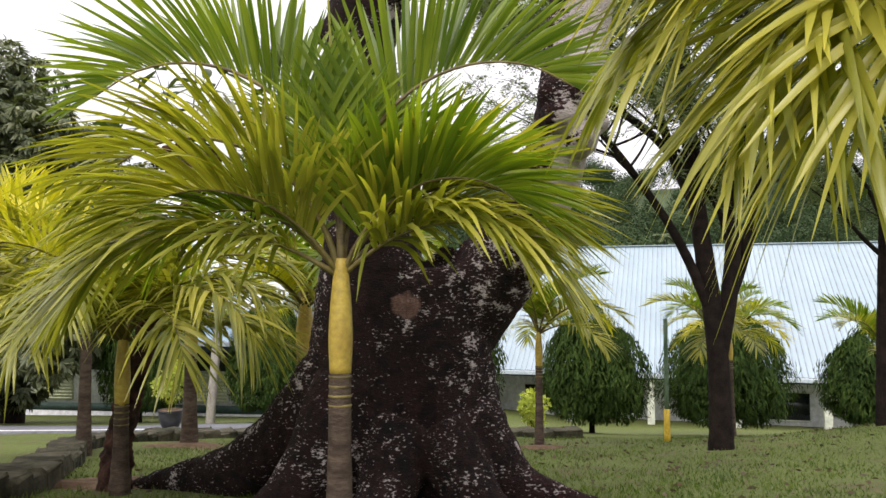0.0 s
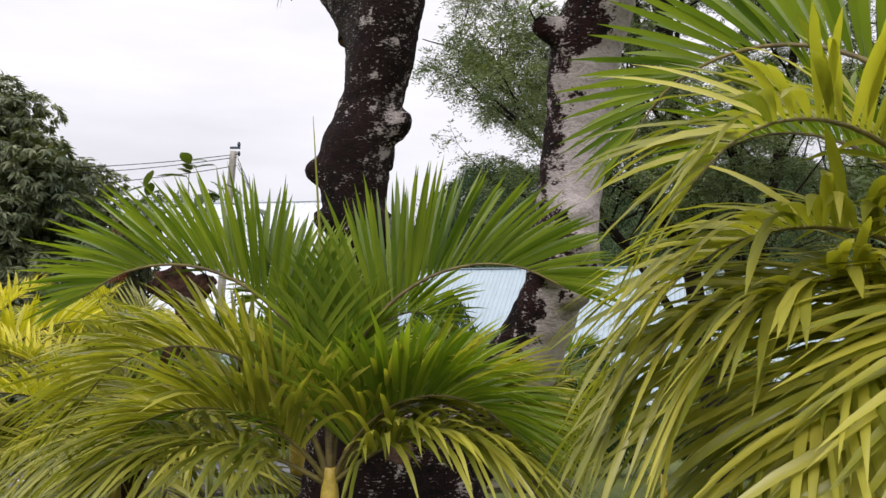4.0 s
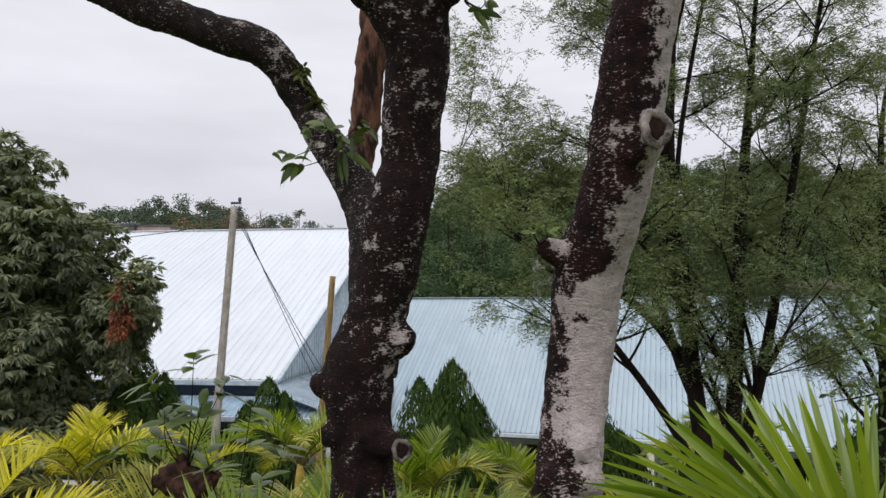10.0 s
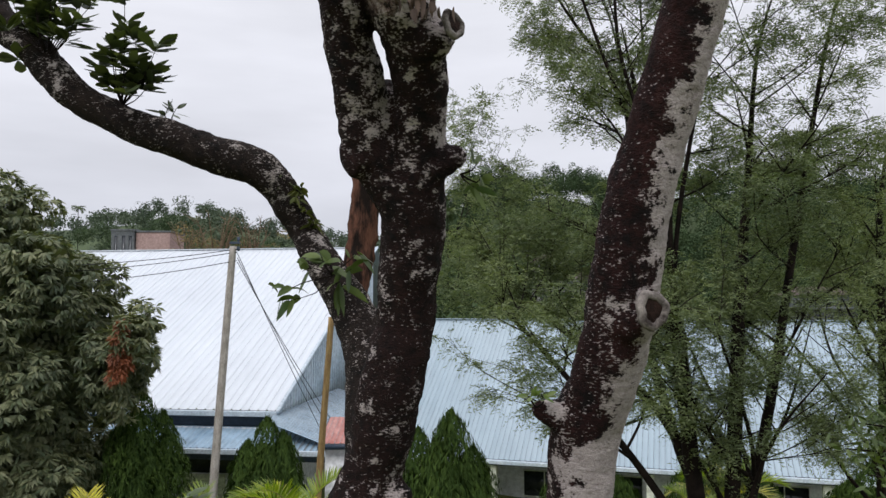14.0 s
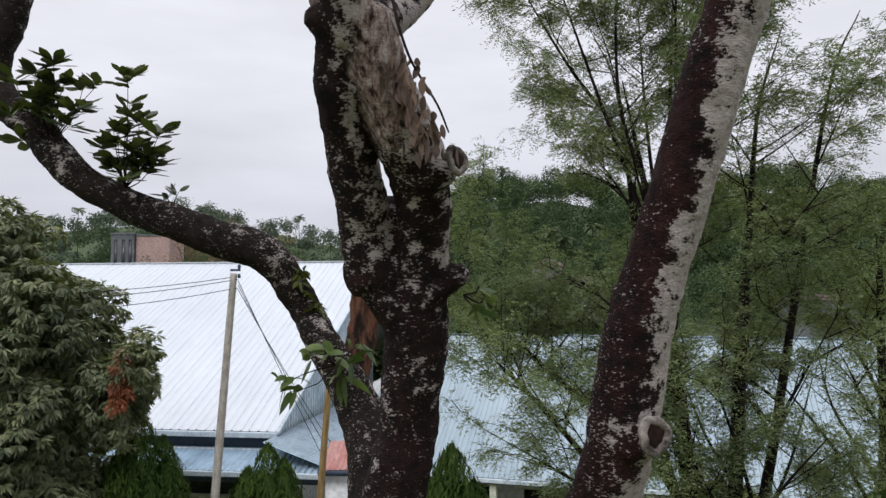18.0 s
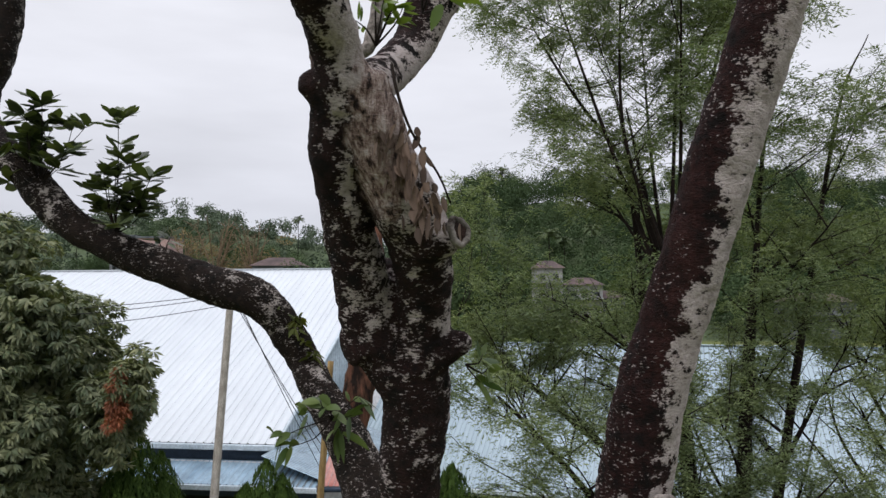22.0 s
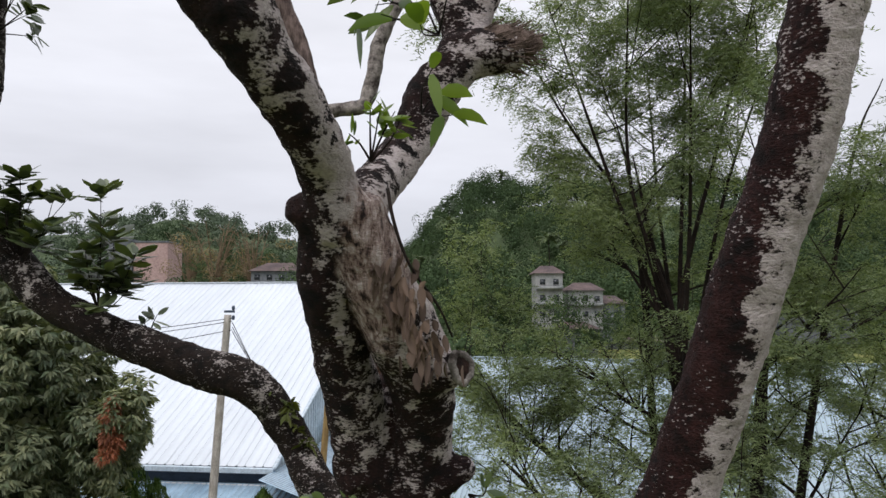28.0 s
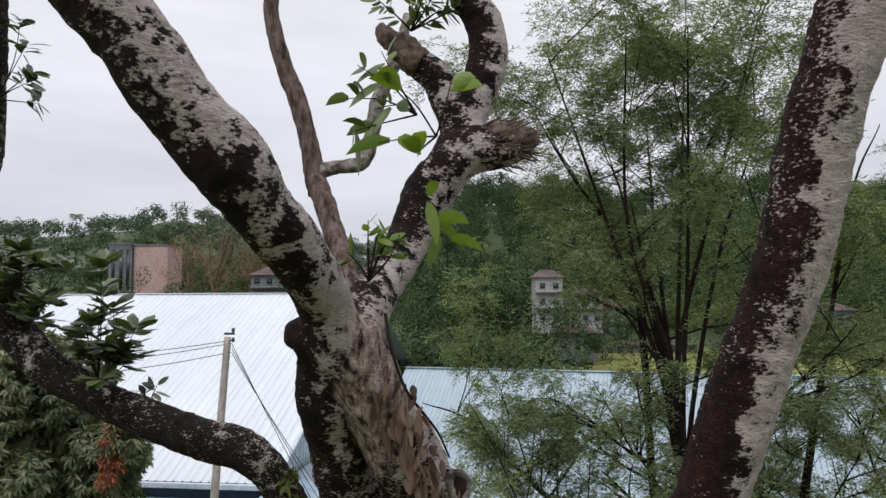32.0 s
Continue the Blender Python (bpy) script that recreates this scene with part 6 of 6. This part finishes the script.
for k, (x, y, z) in enumerate([(-1.60, 8.38, 7.25), (-1.50, 8.38, 7.1), (-1.72, 8.35, 7.42), (-1.42, 8.35, 6.95), (-1.56, 8.36, 7.34)]):
    sprout("fern_tuft", (x, y, z), some_ways(4, 0.05, 1.2, 120 + k), 0.11, 7, leaf_moss, 130 + k, "small fern tuft on the mossy limb", 1.0, 1.0, "fern", 0.6)

# dry leaves caught on the torn wood
dry = thing("dry_leaves", (-0.28, 4.86, 8.38), "curled dry brown leaves hanging on the torn trunk", "dry leaves")
r = np.random.default_rng(140)
for k in range(95):
    z = r.uniform(-0.35, 0.35)
    x = 0.24 - 0.40 * (z + 0.35) + r.normal(0, 0.08)
    base = np.array([[x, r.uniform(-0.12, 0.0) - 0.05, z]])
    way = unit(np.array([[r.normal(0, 0.3), -0.25, -1.0]]))
    part("leaf", blades(base, way, unit(r.normal(size=(1, 3))), np.array([r.uniform(0.06, 0.16)]), np.array([r.uniform(0.03, 0.065)]), np.array([0.1]), 4, 0.7), leaf_dead, dry)
vine = new("vine", mesh_of("vine", *tube([(-0.30, 4.78, 9.1, 0.012), (-0.26, 4.7, 8.9, 0.011), (-0.17, 4.72, 8.65, 0.009), (0.0, 4.88, 8.4, 0.008), (0.08, 4.95, 8.22, 0.006)], 6, 0.05), smooth=True))
vine.data.materials.append(bark_thin)
tagged(vine, "thin dry vine hanging against the trunk", "vine")

# a cut stump among the palms, with saplings sprouting from it
st = thing("tree_stump", (-2.4, 7.45, -0.15), "tall cut stump with reddish torn top among palms", "stump")
part("trunk", fused([tube([(-0.75, 0, -0.3, 0.2), (-0.68, 0, 0.6, 0.13), (-0.3, 0, 2.0, 0.1), (0, 0, 3.0, 0.11), (-0.06, 0, 3.25, 0.11)], 16, 0.1), tube([(0, 0, 3.0, 0.14), (-0.2, -0.05, 3.2, 0.12), (-0.26, -0.05, 3.32, 0.07)], 14, 0.06), tube([(0, 0, 3.05, 0.12), (0.15, 0, 3.2, 0.11), (0.22, 0, 3.16, 0.06)], 12, 0.06), tube([(-0.1, -0.05, 3.2, 0.1), (-0.12, -0.08, 3.42, 0.05)], 10, 0.05), tube([(-0.2, 0, 3.1, 0.1), (-0.4, 0, 3.16, 0.06)], 10, 0.05)], 0.022, 0.035, 8.0), stump_mat, st)
for k, (x, y, z, h) in enumerate([(-2.45, 7.35, 3.1, 1.15), (-1.85, 7.2, 2.2, 1.55), (-2.75, 7.3, 2.9, 0.55)]):
    ways = [(0.05, 0, h), (-0.38, -0.05, h * 0.78), (0.38, 0.05, h * 0.8), (0.2, -0.2, h * 0.6), (-0.15, -0.2, h * 0.55)]
    sprout("sapling", (x, y, z), ways[:5 - k], 0.32, 7, leaf_broad, 150 + k, "thin sapling with broad dark leaves sprouting from a stump", 0.25, 1.2, "sapling", 0.35)

# rust-coloured dead foliage in the round-crowned tree
r = np.random.default_rng(160)
P, D = crown_points(blob_cluster((-10.35, 24.6, 4.3), (0.28, 0.3, 1.25), 16, 0.2, r), 1500, r, 0.3)
P = P - np.array(left_tree.location)
part("dead_foliage", flakes(P, unit(D + (0, 0, -0.9)), r.uniform(0.1, 0.22, len(P)), r.uniform(0.035, 0.065, len(P)), r), leaf_rust, left_tree, "rust-red dying leaf clusters")


# ---- far houses ----
def far_house(place, w, d, h, wall, roof, label, storeys=1, turn=0.0, flat=False):
    root = thing("house", place, label, "house", turn=turn)
    part("wall", box(-w / 2, w / 2, 0, d, -2, h, 0.05), wall, root)
    if flat:
        part("roof", box(-w / 2 - 0.2, w / 2 + 0.2, -0.2, d + 0.2, h, h + 0.5, 0.05), house_grey, root)
    else:
        k = np.array([(-w / 2 - 0.6, -0.7, h - 0.1), (w / 2 + 0.6, -0.7, h - 0.1), (w / 2 + 0.6, d + 0.7, h - 0.1), (-w / 2 - 0.6, d + 0.7, h - 0.1), (-w / 4, d / 2, h + d * 0.22), (w / 4, d / 2, h + d * 0.22)])
        q6 = np.vstack([k, k[4:5] + 0.001, k[5:6] + 0.001])
        part("roof", (q6, np.array([(0, 1, 5, 4), (2, 3, 4, 5), (1, 2, 5, 7), (3, 0, 4, 6)])), roof, root)
    for s in range(storeys):
        z = 0.9 + s * (h / storeys)
        n = max(2, int(w / 2.6))
        for j in range(n):
            x = -w / 2 + (j + 0.5) * w / n
            win = part("window", box(x - 0.6, x + 0.6, -0.08, -0.02, z, z + 1.2), glass_dark, root)
            part("sill", box(x - 0.7, x + 0.7, -0.15, -0.02, z - 0.12, z), house_white, win)
        if s:
            part("balcony", box(-w / 2, w / 2, -1.0, 0.0, s * h / storeys - 0.15, s * h / storeys + 0.5), wall, root)
    return root


far_house((24.2, 172, 4.2), 6.0, 8, 10.6, house_white, house_roof, "three-storey white house with open balconies", 3)
far_house((33.0, 176, 4.0), 8, 8, 7.0, house_white, house_roof, "white house with a dark red roof", 2)
far_house((39.5, 178, 1.0), 6, 8, 7.0, house_grey, house_roof, "grey house beside the field", 2)
far_house((30.0, 170, -2.0), 9, 6, 4.5, house_grey, house_roof, "low house with a shaded porch", 1)
far_house((92.0, 185, 0.0), 16, 9, 7.0, house_grey, house_roof, "long low house under trees", 2)
far_house((-81.3, 215, 10.0), 9.5, 12, 15.2, house_pink, house_roof, "plain pink plastered block", 0, flat=True)
grey_block = far_house((-89.4, 214, 10.0), 6.4, 12, 15.6, house_grey, house_roof, "grey concrete block beside trees", 0, flat=True)
for x in (-1.9, 0.3, 2.2):
    part("window", box(x - 0.45, x + 0.45, -0.08, -0.02, 3.0, 14.2), glass_dark, grey_block, "tall narrow dark window")
far_house((-37.0, 172, 9.5), 11, 9, 6.0, house_grey, house_roof, "house with a dark hipped roof", 2)
far_house((52.0, 196, -4.8), 26, 5, 3.0, house_grey, house_roof, "long low shed at the field's edge", 1)


# distant coconut palms
def far_palm(x, y, h, seed, label="slender coconut palm standing above the far trees"):
    r = np.random.default_rng(seed)
    root = thing("coconut_palm", (x, y, float(ground_z(x, y))), label, "palm tree", "far palms")
    part("trunk", tube([(0, 0, -1, 0.28), (0.3, 0, h * 0.5, 0.2), (0.1, 0, h, 0.15)], 8, 2.0), bark_thin, root)
    lots = []
    for k in range(16):
        s, b = frond(2 * np.pi * k / 16 + r.uniform(-0.2, 0.2), r.uniform(0.1, 1.2), r.uniform(4.0, 5.2), r.uniform(1.2, 2.0), 1.4, 0.1, 0.4, r, 16, 0.30)
        lots += [s, b]
    part("crown", [joined(*[(v + (0.1, 0, h), f) for v, f in lots])][0], hazed_frond, root)


for k, (x, y, h) in enumerate([(-88, 470, 58), (-70, 480, 40), (12.9, 250, 26), (35.1, 250, 26), (1.8, 255, 32), (32.0, 400, 17), (48, 300, 14), (61, 310, 15), (-8, 300, 16), (-205, 430, 60), (75, 260, 16), (120, 330, 16)]):
    far_palm(x, y, h, 200 + k)


# a broad-leaved tree beside the lawn whose branch reaches into view
rt = thing("tree", (6.3, 8.3, float(ground_z(6.3, 8.3))), "small broad-leaved tree with dark glossy leaves", "tree")
part("trunk", tube([(0, 0, -0.3, 0.14), (0, 0, 1.5, 0.11), (-0.1, 0, 3.2, 0.08), (0, 0, 4.6, 0.04)], 12, 0.15, 0.08), bark_thin, rt, "", True)
r = np.random.default_rng(301)
tufts = []
for k in range(7):
    z = 2.6 + 0.27 * k
    end = np.array([-1.75 + r.uniform(-0.25, 0.3), r.uniform(-0.6, 0.4), z + 0.75 + r.uniform(-0.3, 0.2)])
    part("branch", tube([(-0.05, 0, z, 0.03), (-0.8, end[1] * 0.4, z + 0.6, 0.02), (*end, 0.006)], 7, 0.15), bark_thin, rt, "", True)
    n = 150
    t = r.uniform(0.35, 1.0, n)[:, None]
    P = np.array([-0.05, 0, z]) * (1 - t) + end * t + np.array([0, 0, 0.3]) * (4 * t * (1 - t)) + r.normal(0, 0.11, (n, 3))
    way = unit(r.normal(size=(n, 3)) + (0, 0, -0.4))
    tufts.append(blades(P, way, unit(r.normal(size=(n, 3))), r.uniform(0.09, 0.15, n), r.uniform(0.035, 0.055, n), np.full(n, 0.15), 3))
tagged(part("foliage", joined(*tufts), leaf_broad, rt), kind="stuff")
